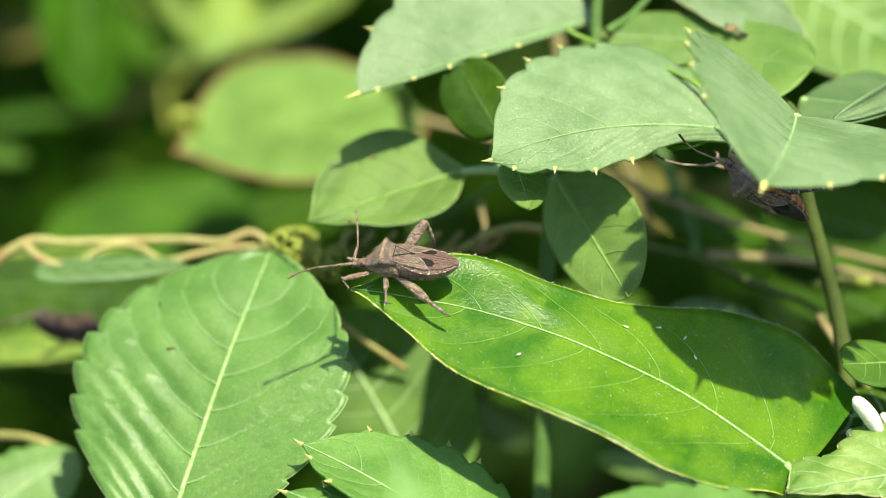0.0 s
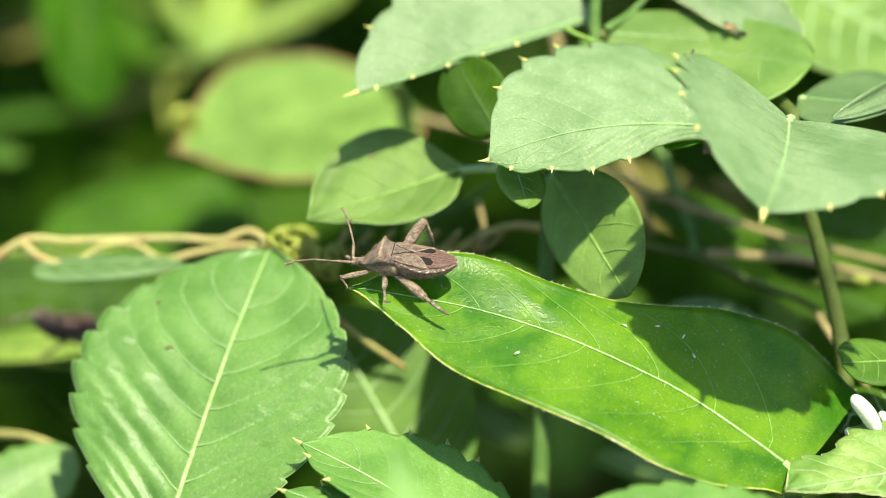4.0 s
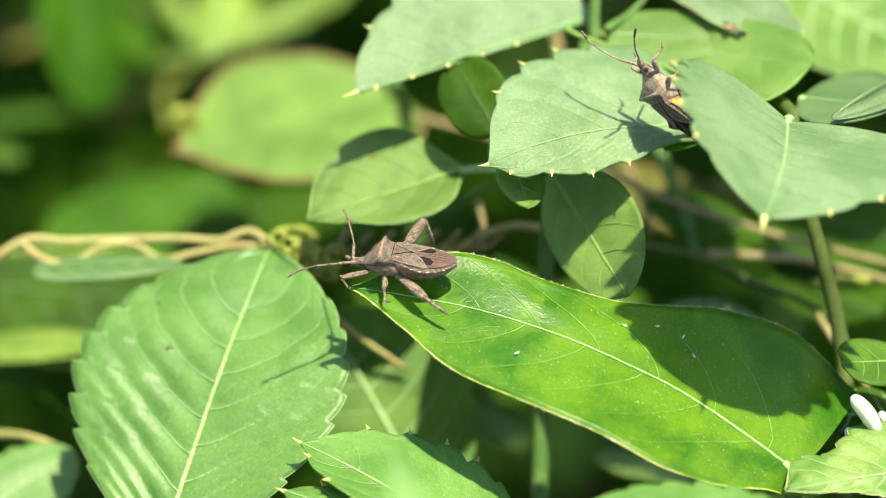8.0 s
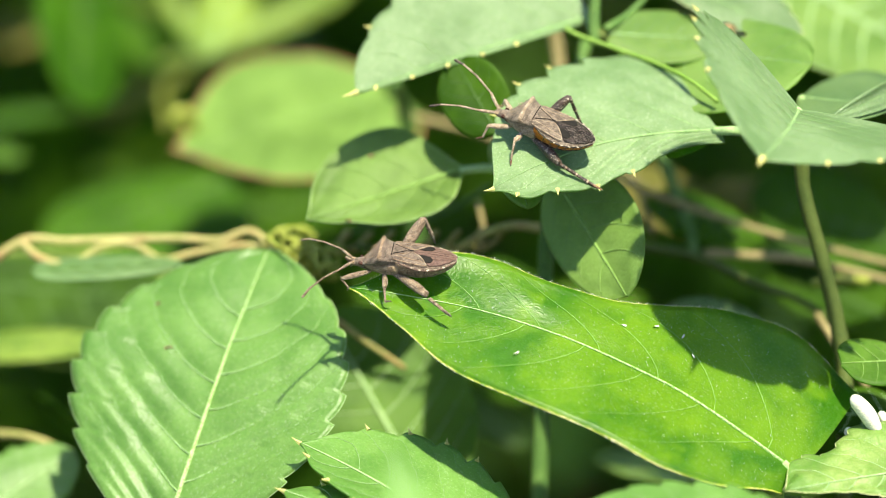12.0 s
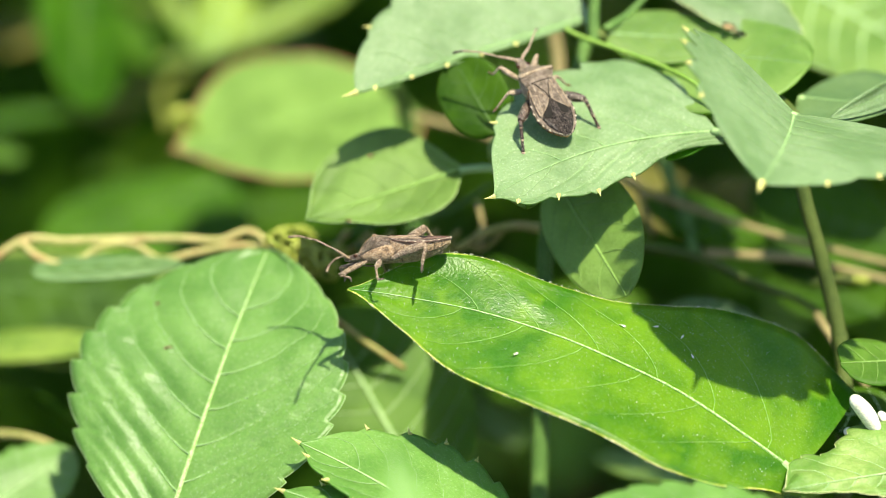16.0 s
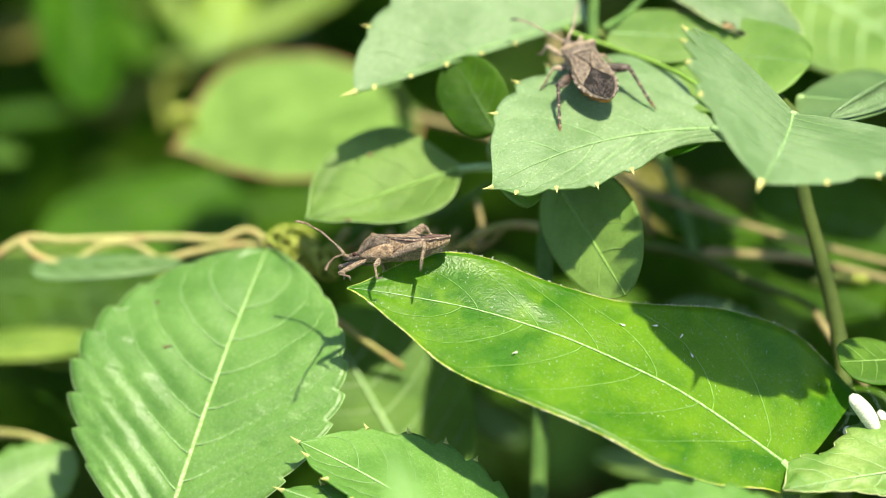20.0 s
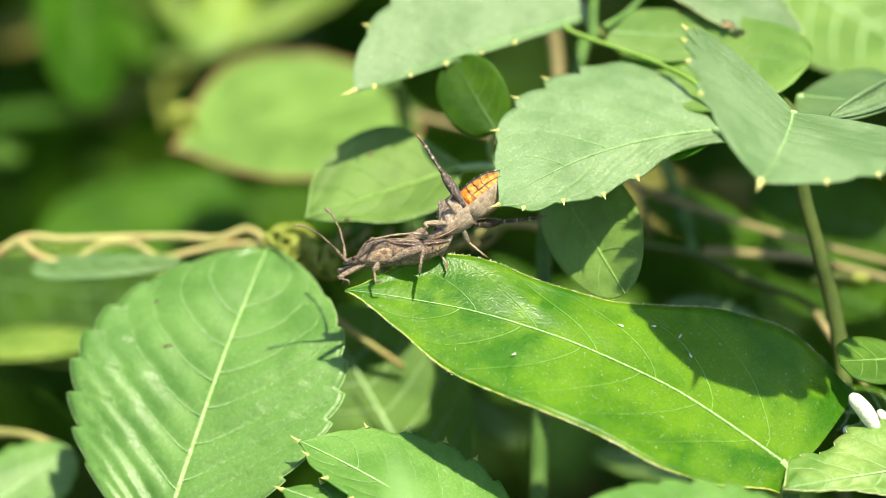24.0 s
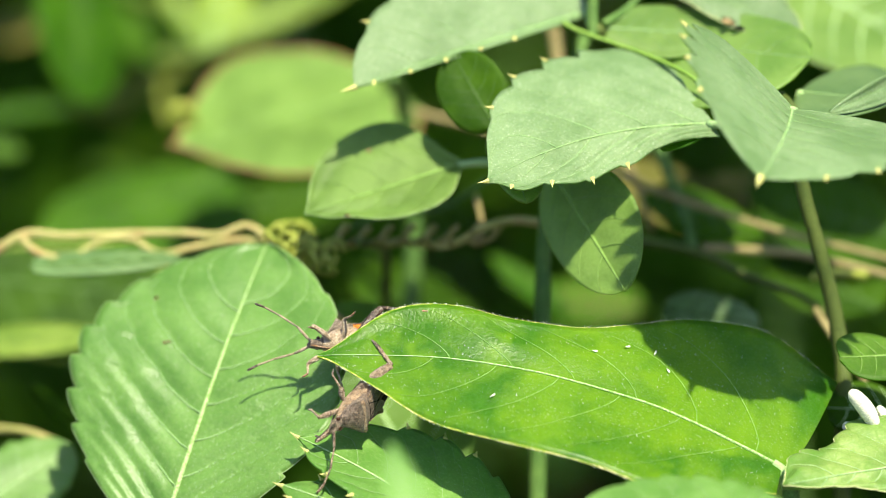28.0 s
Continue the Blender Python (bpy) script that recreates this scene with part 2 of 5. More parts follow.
def smooth_line(points, steps=6):
    """Points of a smooth line through the given ones, with tangents suited to their spacing."""
    pts = [Vector(p) for p in points]
    n = len(pts)
    tangents = []
    for i in range(n):
        a, b = pts[max(i - 1, 0)], pts[min(i + 1, n - 1)]
        reach = (pts[i] - a).length + (b - pts[i]).length
        tangents.append((b - a) / max(reach, 1e-9))
    out = []
    for p, q, m, k in zip(pts, pts[1:], tangents, tangents[1:]):
        ln = (q - p).length
        for i in range(steps):
            u = i / steps
            out.append(p * (2 * u ** 3 - 3 * u * u + 1) + m * ln * (u ** 3 - 2 * u * u + u) + q * (3 * u * u - 2 * u ** 3) + k * ln * (u ** 3 - u * u))
    return [*out, pts[-1]]


def plant(name, foot, label, category="plant", group=""):
    """A plant's Empty at its foot on the ground."""
    ob = new(name)
    ob.location = foot
    bpy.context.view_layer.update()
    return tagged(ob, label, category, group)


def stem(owner, points, r0, r1, material, name="stem", label="", sides=9, knots=0.0):
    """A smooth stem through points given in the world."""
    line = smooth_line([Vector(p) - owner.location for p in points], 7)
    n = len(line) - 1
    radii = [(r0 + (r1 - r0) * i / n) * (1 + knots * noise.noise(line[i] * 400)) for i in range(n + 1)]
    return part(name, tube(bmesh.new(), line, radii, sides), material, owner, label)


CONE = bpy.data.meshes.new("tooth_tip")
_bm = bmesh.new()
tube(_bm, [(0, 0, 0), (0.0005, 0, 0.00002), (0.0011, 0, 0.00010)], [0.00034, 0.00015, 0.00002], 6)
_bm.to_mesh(CONE)
_bm.free()
CONE.materials.append(SPINE)


def leaf(owner, base, tip, side, material, a=0.55, b=0.8, ratio=1.0, fold=0.0, arch=0.0, sweep=0.0, curl=0.0, ripple=0.0004,
         teeth=0, bite=0.06, tooth_from=0.2, veins=6, lean=0.17, quilt=0.0, rib=0.00045, rib_material=None, edge=None, edge_size=0.00012,
         hairs=0, stalk=(), stalk_material=None, stalk_size=0.0007, fine=False, tips=False, tip_size=1.3, droop=0.0, seed=1, name="leaf", label="", patches=(), flakes=(), outline=(), lobe=(0.0, 0.0), vein=0.5, vein_material=None, twist=0.0):
    """A leaf from base to tip, one margin passing through side: a thick blade with waved surface, midrib, side veins,
    teeth with pale tips, margin and stalk. Its origin is its base, so that it swings on its stalk."""
    base, tip, side = Vector(base), Vector(tip), Vector(side)
    ahead = tip - base
    length = ahead.length
    ahead.normalize()
    off = side - base
    off -= ahead * off.dot(ahead)
    half = off.length
    off.normalize()
    up = ahead.cross(off)
    sign = 1
    if up.dot(Vector((0, -0.6, 0.8))) < 0:
        up, sign = -up, -1
    turn = Matrix((ahead, up.cross(ahead), up)).transposed().to_4x4()
    peak = (a / (a + b)) ** a * (b / (a + b)) ** b
    nx = (teeth * 6 * max(1, round(48 / (teeth * 6))) if teeth else 48) if fine else max(teeth * 4, 22)
    ny = 12 if fine else 5
    if fine and quilt > 0.00025:
        nx, ny = nx * 2, 18
    cf, sf = math.cos(radians(fold)), math.sin(radians(fold))

    def width(s, d):
        s = min(max(s, 0.0), 1.0)
        if outline:
            row = outline[0 if d > 0 else 1]
            u = s * (len(row) - 1)
            i = min(int(u), len(row) - 2)
            u -= i
            p0, p1, p2, p3 = row[max(i - 1, 0)], row[i], row[i + 1], row[min(i + 2, len(row) - 1)]
            w = half * max(0.0, 0.5 * (2 * p1 + (p2 - p0) * u + (2 * p0 - 5 * p1 + 4 * p2 - p3) * u * u + (3 * p1 - p0 - 3 * p2 + p3) * u ** 3))
        else:
            w = half * (s ** a * (1 - s) ** b / peak) * (1 if d > 0 else ratio)
        if teeth and s > tooth_from:
            f = (s * teeth + (0.4 if d < 0 else 0)) % 1.0
            w *= 1 + bite * (1.6 * (1 - (1 - f) ** 2) - 1.0) * min(1.0, (s - tooth_from) * 8) * min(1.0, (1 - s) * 7 + 0.25)
        return w + 0.00015

    def spot(s, d, lift=0.0):
        """The point of the surface at s along and d across, -1 to 1."""
        w = width(s, d) * abs(d)
        bow = 4 * s * (1 - s)
        y, z = w, 0.0
        if d < 0:
            y, z = -w * cf, w * sf
        z += arch * bow + curl * (d * width(s, d)) ** 2 - droop * s ** 3
        z += twist * s * s * (y if d > 0 else -w)
        if quilt and veins:
            u = (abs(d) / 0.93) ** 1.35
            q = ((s - 1.35 * lean * u) / (1 - 0.5 * lean * u) - 0.06) * veins / 0.80 - (0.25 if d < 0 else 0.0)
            z += quilt * (abs(math.sin(math.pi * q)) ** 0.8 - 0.6) * abs(d) ** 0.5 * (1.1 - abs(d)) * 1.5 * min(1.0, 2.0 * (1 - s))
        z += ripple * noise.noise(Vector((s * length * 90 + seed * 7, d * 1.7 + seed, seed * 3.1))) * (0.35 + abs(d))
        x = s * length - lobe[0 if d > 0 else 1] * abs(d) ** 0.55 * (1 - s) ** 5
        return Vector((x, (y + sweep * bow) * sign, z + lift))

    bm = bmesh.new()
    thick = 0.00022
    rows = [[(bm.verts.new(spot(i / nx, j / ny)), bm.verts.new(spot(i / nx, j / ny, -thick))) for j in range(-ny, ny + 1)] for i in range(nx + 1)]
    for r, q in zip(rows, rows[1:]):
        for j in range(2 * ny):
            f = (r[j][0], q[j][0], q[j + 1][0], r[j + 1][0])
            g = (r[j][1], r[j + 1][1], q[j + 1][1], q[j][1])
            bm.faces.new(f if sign > 0 else f[::-1])
            bm.faces.new(g if sign > 0 else g[::-1])
        for j in (0, 2 * ny):
            f = (r[j][0], r[j][1], q[j][1], q[j][0])
            bm.faces.new(f if (j == 0) == (sign > 0) else f[::-1])
    blade = part(name, bm, material, owner, label)
    blade.matrix_basis = Matrix.Translation(base - owner.location) @ turn

    if rib_material:
        n = 26
        line = [spot(i / n, 0, rib * 0.25) for i in range(n + 1)]
        part("midrib", tube(bmesh.new(), line, [rib * (1.05 - 0.85 * i / n) for i in range(n + 1)], 6), rib_material, blade)
        for k in range(veins):
            for d in (-1, 1):
                s0 = 0.06 + 0.80 * (k + (0.25 if d < 0 else 0.0)) / veins
                reach = lean * (1.35 - 0.5 * s0)
                m = 9 if fine else 5
                line = [spot(min(s0 + reach * (i / m) ** 1.35, 0.985), d * 0.93 * i / m, rib * 0.32) for i in range(m + 1)]
                part("vein", tube(bmesh.new(), line, [rib * vein * (1 - 0.75 * i / m) for i in range(m + 1)], 5, False), vein_material or rib_material, blade)
    if edge:
        n = nx
        for d in (-1, 1):
            line = [spot(i / n, d, -thick / 2) for i in range(n + 1)]
            part("margin", tube(bmesh.new(), line, edge_size, 5), edge, blade)
    if tips:
        ob = new("tooth", CONE)
        ob.parent = blade
        ob.matrix_basis = Matrix.Translation(spot(0.995, 0, -0.0001)) @ Matrix.Diagonal((tip_size, 0.7 + 0.3 * tip_size, 0.7 + 0.3 * tip_size, 1))
        for d in (-1, 1):
            k = math.ceil(teeth * tooth_from)
            while k < teeth:
                s = (k + (0.5 if d < 0 else 5 / 6)) / teeth
                if tooth_from < s < 0.97:
                    p = spot(s, d)
                    along = (spot(min(s + 0.5 / teeth, 0.99), d) - spot(s - 0.5 / teeth, d)).normalized()
                    x = p - spot(s, d * 0.8)
                    x = (x - along * x.dot(along)).normalized() + along * 0.3
                    ob = new("tooth", CONE)
                    ob.parent = blade
                    ob.matrix_basis = Matrix.Translation(p - x.normalized() * 0.0003) @ x.to_track_quat("X", "Z").to_matrix().to_4x4()
                k += 1
    if hairs:
        rng = random.Random(seed)
        bm = bmesh.new()
        for i in range(hairs):
            s, d = rng.uniform(0.03, 0.97), rng.choice((-1, 1))
            if i % 3 == 0:
                p = spot(s, rng.uniform(-0.95, 0.95))
                q = p + Vector((rng.uniform(-1, 1), rng.uniform(-1, 1), 0.8)).normalized() * rng.uniform(0.0001, 0.00022)
            else:
                p = spot(s, d, -thick / 2)
                q = p + Vector((rng.uniform(-0.3, 0.8), sign * d * 1.0, rng.uniform(-0.2, 0.9))).normalized() * rng.uniform(0.00012, 0.00045)
            tube(bm, [p, q], [0.000026, 0.00001], 3, False)
        tagged(part("hair", bm, HAIR, blade, "fine pale hairs on the leaf"), kind="stuff")
    for s, d, r in patches:
        bm = bmesh.new()
        ring = [bm.verts.new(spot(s + r * math.cos(q) * (1 + 0.3 * math.sin(3 * q + s * 40)) / length, d + r * math.sin(q) / max(width(s, d), 0.002), 0.00012))
                for q in (math.tau * i / 14 for i in range(14))]
        bm.faces.new(ring if sign > 0 else ring[::-1])
        bmesh.ops.solidify(bm, geom=bm.faces[:], thickness=0.0001)
        part("withered_patch", bm, DRY, blade, "brown withered patch")
    for k, (s, d) in enumerate(flakes):
        bm = bmesh.new()
        turn_by = 0.5 + 0.9 * k
        ring = [bm.verts.new(spot(s, d, 0.0003) + Vector((0.00045 * math.cos(q) * math.cos(turn_by) - 0.00012 * math.sin(q) * math.sin(turn_by), 0.00045 * math.cos(q) * math.sin(turn_by) + 0.00012 * math.sin(q) * math.cos(turn_by), 0.0001 * math.sin(2 * q))))
                for q in (math.tau * i / 8 for i in range(8))]
        bm.faces.new(ring)
        bmesh.ops.solidify(bm, geom=bm.faces[:], thickness=0.00006)
        part("flake", bm, BUD, blade, "pale papery flake stuck to the leaf", smooth=False)
    if stalk:
        inv = (Matrix.Translation(base) @ turn).inverted()
        line = smooth_line([spot(0.02, 0, -0.0001), *(inv @ Vector(p) for p in stalk)], 6)
        n = len(line) - 1
        part("stalk", tube(bmesh.new(), line, [stalk_size * (0.8 + 0.4 * i / n) for i in range(n + 1)], 8), stalk_material or RIB_GREEN, blade)
    return blade


# ---- ground ----
bm = bmesh.new()
bmesh.ops.create_grid(bm, x_segments=120, y_segments=120, size=1.0)
for v in bm.verts:
    far = max(abs(v.co.x), abs(v.co.y))
    v.co.xy = v.co.xy * (1.5 + 300 * far ** 6)
    v.co.z = 0.02 * noise.noise(v.co * 4) + 0.006 * noise.noise(v.co * 25) if far < 0.9 else 0.0
ground = part("ground", bm, SOIL, None)
tagged(ground, "dark damp soil under the herbs", "ground", kind="structure")

# ---- the tall serrated herb whose leaves the second bug walks on ----
tall_herb = plant("serrated_herb", (0.058, 0.035, 0.0), "tall herb with grey-green toothed leaves on an olive stem", "herb", "thicket herbs")
stem(tall_herb, [(0.058, 0.035, 0.0), (0.056, 0.03, 0.2), (0.05126, 0.00632, 0.42644), (0.05054, 0.00926, 0.43452), (0.04777, 0.01012, 0.44564), (0.04546, 0.01103, 0.45399), (0.04459, 0.01299, 0.4623),
                 (0.03749, 0.02803, 0.46269), (0.02523, 0.03143, 0.46619), (0.01969, 0.02818, 0.46894)], 0.00115, 0.0008, STEM_BROWN, label="olive-brown upright stem", knots=0.15)
stem(tall_herb, [(0.01969, 0.02786, 0.46806), (0.01962, 0.02897, 0.47112), (0.01998, 0.0307, 0.47588), (0.02035, 0.03437, 0.4801)], 0.0008, 0.0007, STEM_GREEN, label="green side shoot")
leaf_c = leaf(tall_herb, (0.0349, 0.01172, 0.46175), (0.00581, -4e-05, 0.46157), (0.02091, 0.02405, 0.46931), LEAF_SERRATE, outline=((0.60, 0.82, 0.84, 0.84, 0.80, 0.74, 0.63, 0.39, 0.0), (0.10, 0.11, 0.16, 0.25, 0.28, 0.31, 0.23, 0.18, 0.0)), fold=-16, arch=0.0002, sweep=0.0027,
              teeth=6, bite=0.06, tooth_from=0.2, veins=4, lean=0.36, quilt=0.0005, vein=0.45, rib=0.00019, rib_material=RIB_FAINT, tips=True, fine=True, seed=3,
              stalk=[(0.03702, 0.00973, 0.46211), (0.04077, 0.01238, 0.46063), (0.04454, 0.01285, 0.45898)], label="broad toothed leaf the second bug walks on")
curled_margin = leaf(tall_herb, (0.03501, 0.01319, 0.46164), (0.02792, 0.01086, 0.45966), (0.03145, 0.01003, 0.46027), LEAF_LUSH, a=0.5, b=0.6, ratio=0.9, fine=True, seed=6, name="curled_margin", label="lower margin curled under, showing its green underside")
curled_margin.parent = leaf_c
curled_margin.matrix_basis = leaf_c.matrix_basis.inverted() @ curled_margin.matrix_basis
stem(tall_herb, [(0.01591, 0.02889, 0.46944), (0.01741, 0.02812, 0.46877), (0.02254, 0.02556, 0.46760), (0.02722, 0.02210, 0.46687), (0.03143, 0.01753, 0.46600), (0.03465, 0.01378, 0.46446)], 0.00034, 0.00028, STEM_FRESH, label="thin green twig")
leaf_d = leaf(tall_herb, (0.04325, 0.00275, 0.46633), (0.03777, -0.01998, 0.46527), (0.02997, -0.00245, 0.47836), LEAF_SERRATE, a=0.5, b=0.55, ratio=0.95, fold=46, arch=0.0012,
              teeth=8, bite=0.11, tooth_from=0.3, veins=6, lean=0.25, quilt=0.0003, vein=0.2, rib=0.0002, rib_material=RIB_FAINT, tips=True, tip_size=3.0, fine=True, seed=5,
              stalk=[(0.04395, 0.00736, 0.46437), (0.04459, 0.0125, 0.46097)], label="folded toothed leaf pointing out of the thicket")
leaf(tall_herb, (0.01980, 0.03279, 0.46992), (-0.01072, 0.01894, 0.46402), (0.00227, 0.03697, 0.47557), LEAF_SERRATE, a=0.5, b=0.7, ratio=0.10, fold=24, arch=0.0006, teeth=7, bite=0.06,
     veins=7, lean=0.2, quilt=0.0002, vein=0.3, rib=0.0002, rib_material=RIB_FAINT, tips=True, tip_size=2.0, fine=True, seed=8, stalk=[(0.01969, 0.02823, 0.46908)],
     label="toothed leaf over the others")
leaf(tall_herb, (0.02836, 0.0384, 0.47363), (0.04552, 0.02658, 0.46747), (0.04114, 0.03673, 0.47198), LEAF_SERRATE, a=0.5, b=0.5, ratio=0.62, fold=8, arch=0.001, veins=5, rib=0.00014, vein=0.3,
     rib_material=RIB_FAINT, edge=EDGE_CREAM, edge_size=0.00011, fine=True, seed=9, patches=[(0.62, -0.93, 0.0009), (0.70, -0.95, 0.0007)], ripple=0.0012, teeth=5, bite=0.05, stalk_material=STEM_GREEN, stalk_size=0.0005, stalk=[(0.0245, 0.03293, 0.4703), (0.02107, 0.02835, 0.46942)],
     label="cream-edged grey-green leaf, partly withered")
leaf(tall_herb, (0.02407, 0.03235, 0.46579), (0.04689, 0.01924, 0.46778), (0.03649, 0.01222, 0.46311), LEAF_FRESH, a=0.5, b=0.45, ratio=0.5, fold=15, veins=6, rib=0.00015, vein=0.25,
     rib_material=RIB_FAINT, fine=True, seed=10, stalk=[(0.02378, 0.03143, 0.46619)])
leaf(tall_herb, (0.04553, 0.01967, 0.46311), (0.05727, 0.0155, 0.46334), (0.05168, 0.03227, 0.46264), LEAF_GREY, a=0.5, b=0.6, ratio=0.7, veins=5, rib=0.0001, vein=0.15, rib_material=RIB_FAINT, fine=True, seed=12, stalk=[(0.04476, 0.01465, 0.461)])
leaf(tall_herb, (0.06105, 0.01862, 0.46607), (0.04843, 0.00736, 0.46437), (0.05366, 0.01242, 0.46657), LEAF_SERRATE, a=0.5, b=0.8, ratio=1.0, fold=20, veins=6, rib=0.0001, vein=0.15, rib_material=RIB_FAINT, fine=True, seed=14)
leaf(tall_herb, (0.02111, 0.02913, 0.46865), (0.0367, 0.02889, 0.46797), (0.02779, 0.03305, 0.47064), LEAF_FRESH, a=0.5, b=0.6, veins=6, rib=0.00015, vein=0.25, rib_material=RIB_FAINT, fine=True, seed=15)

# ---- the lush herb with the hairy leaf on which the first bug sits ----
lush_herb = plant("lush_herb", (0.045, -0.005, 0.0), "low herb with one long glossy hairy leaf", "herb", "thicket herbs")
stem(lush_herb, [(0.045, -0.005, 0.0), (0.046, -0.004, 0.2), (0.04538, -0.01935, 0.40853), (0.04336, -0.01695, 0.41804), (0.04289, -0.01344, 0.42478)], 0.0018, 0.001, STEM_GREEN)
leaf_m = leaf(lush_herb, (0.04274, -0.01393, 0.42634), (-0.01132, -0.00357, 0.44605), (0.03673, 0.00754, 0.43855), LEAF_LUSH, fold=3.4, arch=0.0042, sweep=0.0020,
              outline=((0.75, 0.88, 0.75, 0.53, 0.39, 0.32, 0.34, 0.27, 0.0), (0.20, 0.45, 0.58, 0.58, 0.57, 0.51, 0.40, 0.19, 0.0)), twist=0.4, lobe=(0.0048, 0.0), flakes=((0.378, 0.65), (0.32, 0.59), (0.286, 0.40), (0.44, 0.55), (0.62, -0.45)),
              veins=6, lean=0.2, quilt=0.00025, vein=0.26, vein_material=LUSH_VEIN, rib=0.00022, rib_material=RIB_HAIRY, edge=EDGE_YELLOW, edge_size=0.00012, hairs=1500, fine=True, seed=21,
              ripple=0.0007, stalk=[(0.04281, -0.01412, 0.42582), (0.04322, -0.01483, 0.42388)], label="long glossy green leaf with a pale midrib and hairy edge")
leaf(lush_herb, (0.06292, -0.01283, 0.42644), (0.04137, -0.02133, 0.42649), (0.05255, -0.00436, 0.42924), LEAF_YOUNG, outline=((0.5, 0.75, 0.86, 0.84, 0.68, 0.50, 0.52, 0.38, 0.0), (0.2, 0.3, 0.36, 0.34, 0.28, 0.22, 0.18, 0.12, 0.0)), fold=-12, teeth=9, bite=0.05, tooth_from=0.1,
     veins=5, lean=0.22, rib=0.0002, vein=0.4, rib_material=RIB_GREEN, edge=EDGE_CREAM, edge_size=0.00008, fine=True, seed=22, quilt=0.0006, ripple=0.0012, arch=0.0003, label="light yellow-green young leaf with a pale lobed edge")
leaf(lush_herb, (0.05895, 0.00084, 0.43476), (0.04962, -0.003, 0.4359), (0.05493, 0.00357, 0.43642), LEAF_SOFT, a=0.5, b=0.4, veins=4, rib=0.0002, vein=0.3, rib_material=SOFT_VEIN, seed=24)
leaf(lush_herb, (0.0582, 0.00398, 0.42586), (0.04893, 0.0041, 0.42619), (0.05341, 0.00706, 0.42846), LEAF_DARK, a=0.5, b=0.45, veins=4, rib=0.00025, rib_material=RIB_GREEN, seed=25)

# ---- the low broad herb in front ----
broad_herb = plant("broad_leaved_herb", (-0.035, -0.02, 0.0), "low herb with broad quilted toothed leaves", "herb", "thicket herbs")
stem(broad_herb, [(-0.035, -0.02, 0.0), (-0.036, -0.02, 0.2), (-0.03189, -0.01568, 0.39523), (-0.03387, -0.01341, 0.4073), (-0.03464, -0.01206, 0.41395)], 0.0018, 0.0009, STEM_GREEN)
leaf(broad_herb, (-0.03478, -0.01011, 0.41346), (-0.02201, 0.01872, 0.44296), (-0.04734, 0.0073, 0.4262), LEAF_BROAD, a=0.78, b=0.72, ratio=0.89, fold=4, arch=0.003, sweep=-0.0005, teeth=10, bite=0.045,
     tooth_from=0.12, veins=7, lean=0.27, quilt=0.0009, vein=0.30, rib=0.00036, rib_material=RIB_PALE, vein_material=RIB_FAINT, edge=RIB_GREEN, edge_size=0.0001, fine=True, tips=False, seed=31,
     stalk=[(-0.0345, -0.01059, 0.41214)], ripple=0.001, patches=[(0.60, 0.42, 0.00032), (0.74, 0.72, 0.00028)], label="large quilted light-green leaf with finely toothed edge")
leaf(broad_herb, (0.00817, -0.02276, 0.41670), (-0.01731, -0.01052, 0.42840), (0.00137, -0.00604, 0.42463), LEAF_BROAD, outline=((0.3, 0.7, 0.92, 1.0, 1.0, 0.92, 0.74, 0.5, 0.0), (0.2, 0.4, 0.5, 0.55, 0.55, 0.5, 0.42, 0.3, 0.0)), fold=8, arch=0.0012, teeth=7, bite=0.07, veins=6, lean=0.24, quilt=0.0005, vein=0.18,
     rib=0.0003, rib_material=RIB_GREEN, vein_material=RIB_FAINT, tips=True, fine=True, seed=33, label="toothed leaf at the front of the thicket")
leaf(broad_herb, (0.00133, -0.02354, 0.42041), (-0.01905, -0.01762, 0.42497), (-0.01110, -0.01349, 0.42462), LEAF_BROAD, a=0.5, b=0.7, teeth=7, bite=0.07, veins=5, quilt=0.0004, vein=0.3, rib=0.00026, rib_material=RIB_GREEN, vein_material=RIB_FAINT, tips=True, fine=True, seed=34)
leaf(broad_herb, (0.04232, -0.04368, 0.42939), (0.01705, -0.03845, 0.43208), (0.02883, -0.03274, 0.43314), LEAF_BROAD, a=0.5, b=0.7, teeth=7, bite=0.08, veins=5, quilt=0.0004, vein=0.3, rib=0.00026, rib_material=RIB_GREEN, vein_material=RIB_FAINT, fine=True, seed=35)
leaf(broad_herb, (-0.00063, -0.08084, 0.43842), (-0.00536, -0.06199, 0.44926), (-0.00052, -0.07133, 0.44406), LEAF_BROAD, a=0.6, b=0.8, fold=14, veins=5, quilt=0.0003, vein=0.3, rib=0.00026, rib_material=RIB_GREEN, vein_material=RIB_FAINT, fine=True, seed=38, label="leaf tip close in front, out of the thicket")
leaf(broad_herb, (-0.00102, 0.01294, 0.40954), (-0.01552, 0.02905, 0.43042), (0.00745, 0.01989, 0.41694), LEAF_SOFT, a=0.55, b=0.6, ratio=0.9, veins=6, quilt=0.0003, rib=0.0005, vein=0.25, rib_material=RIB_GREEN, fine=True, seed=36)
leaf(broad_herb, (-0.06133, 0.00852, 0.40909), (-0.04785, 0.01914, 0.41487), (-0.0556, 0.01952, 0.4159), LEAF_BROAD, a=0.5, b=0.6, teeth=7, bite=0.08, veins=5, rib=0.00025, vein=0.25, rib_material=RIB_GREEN, seed=37)

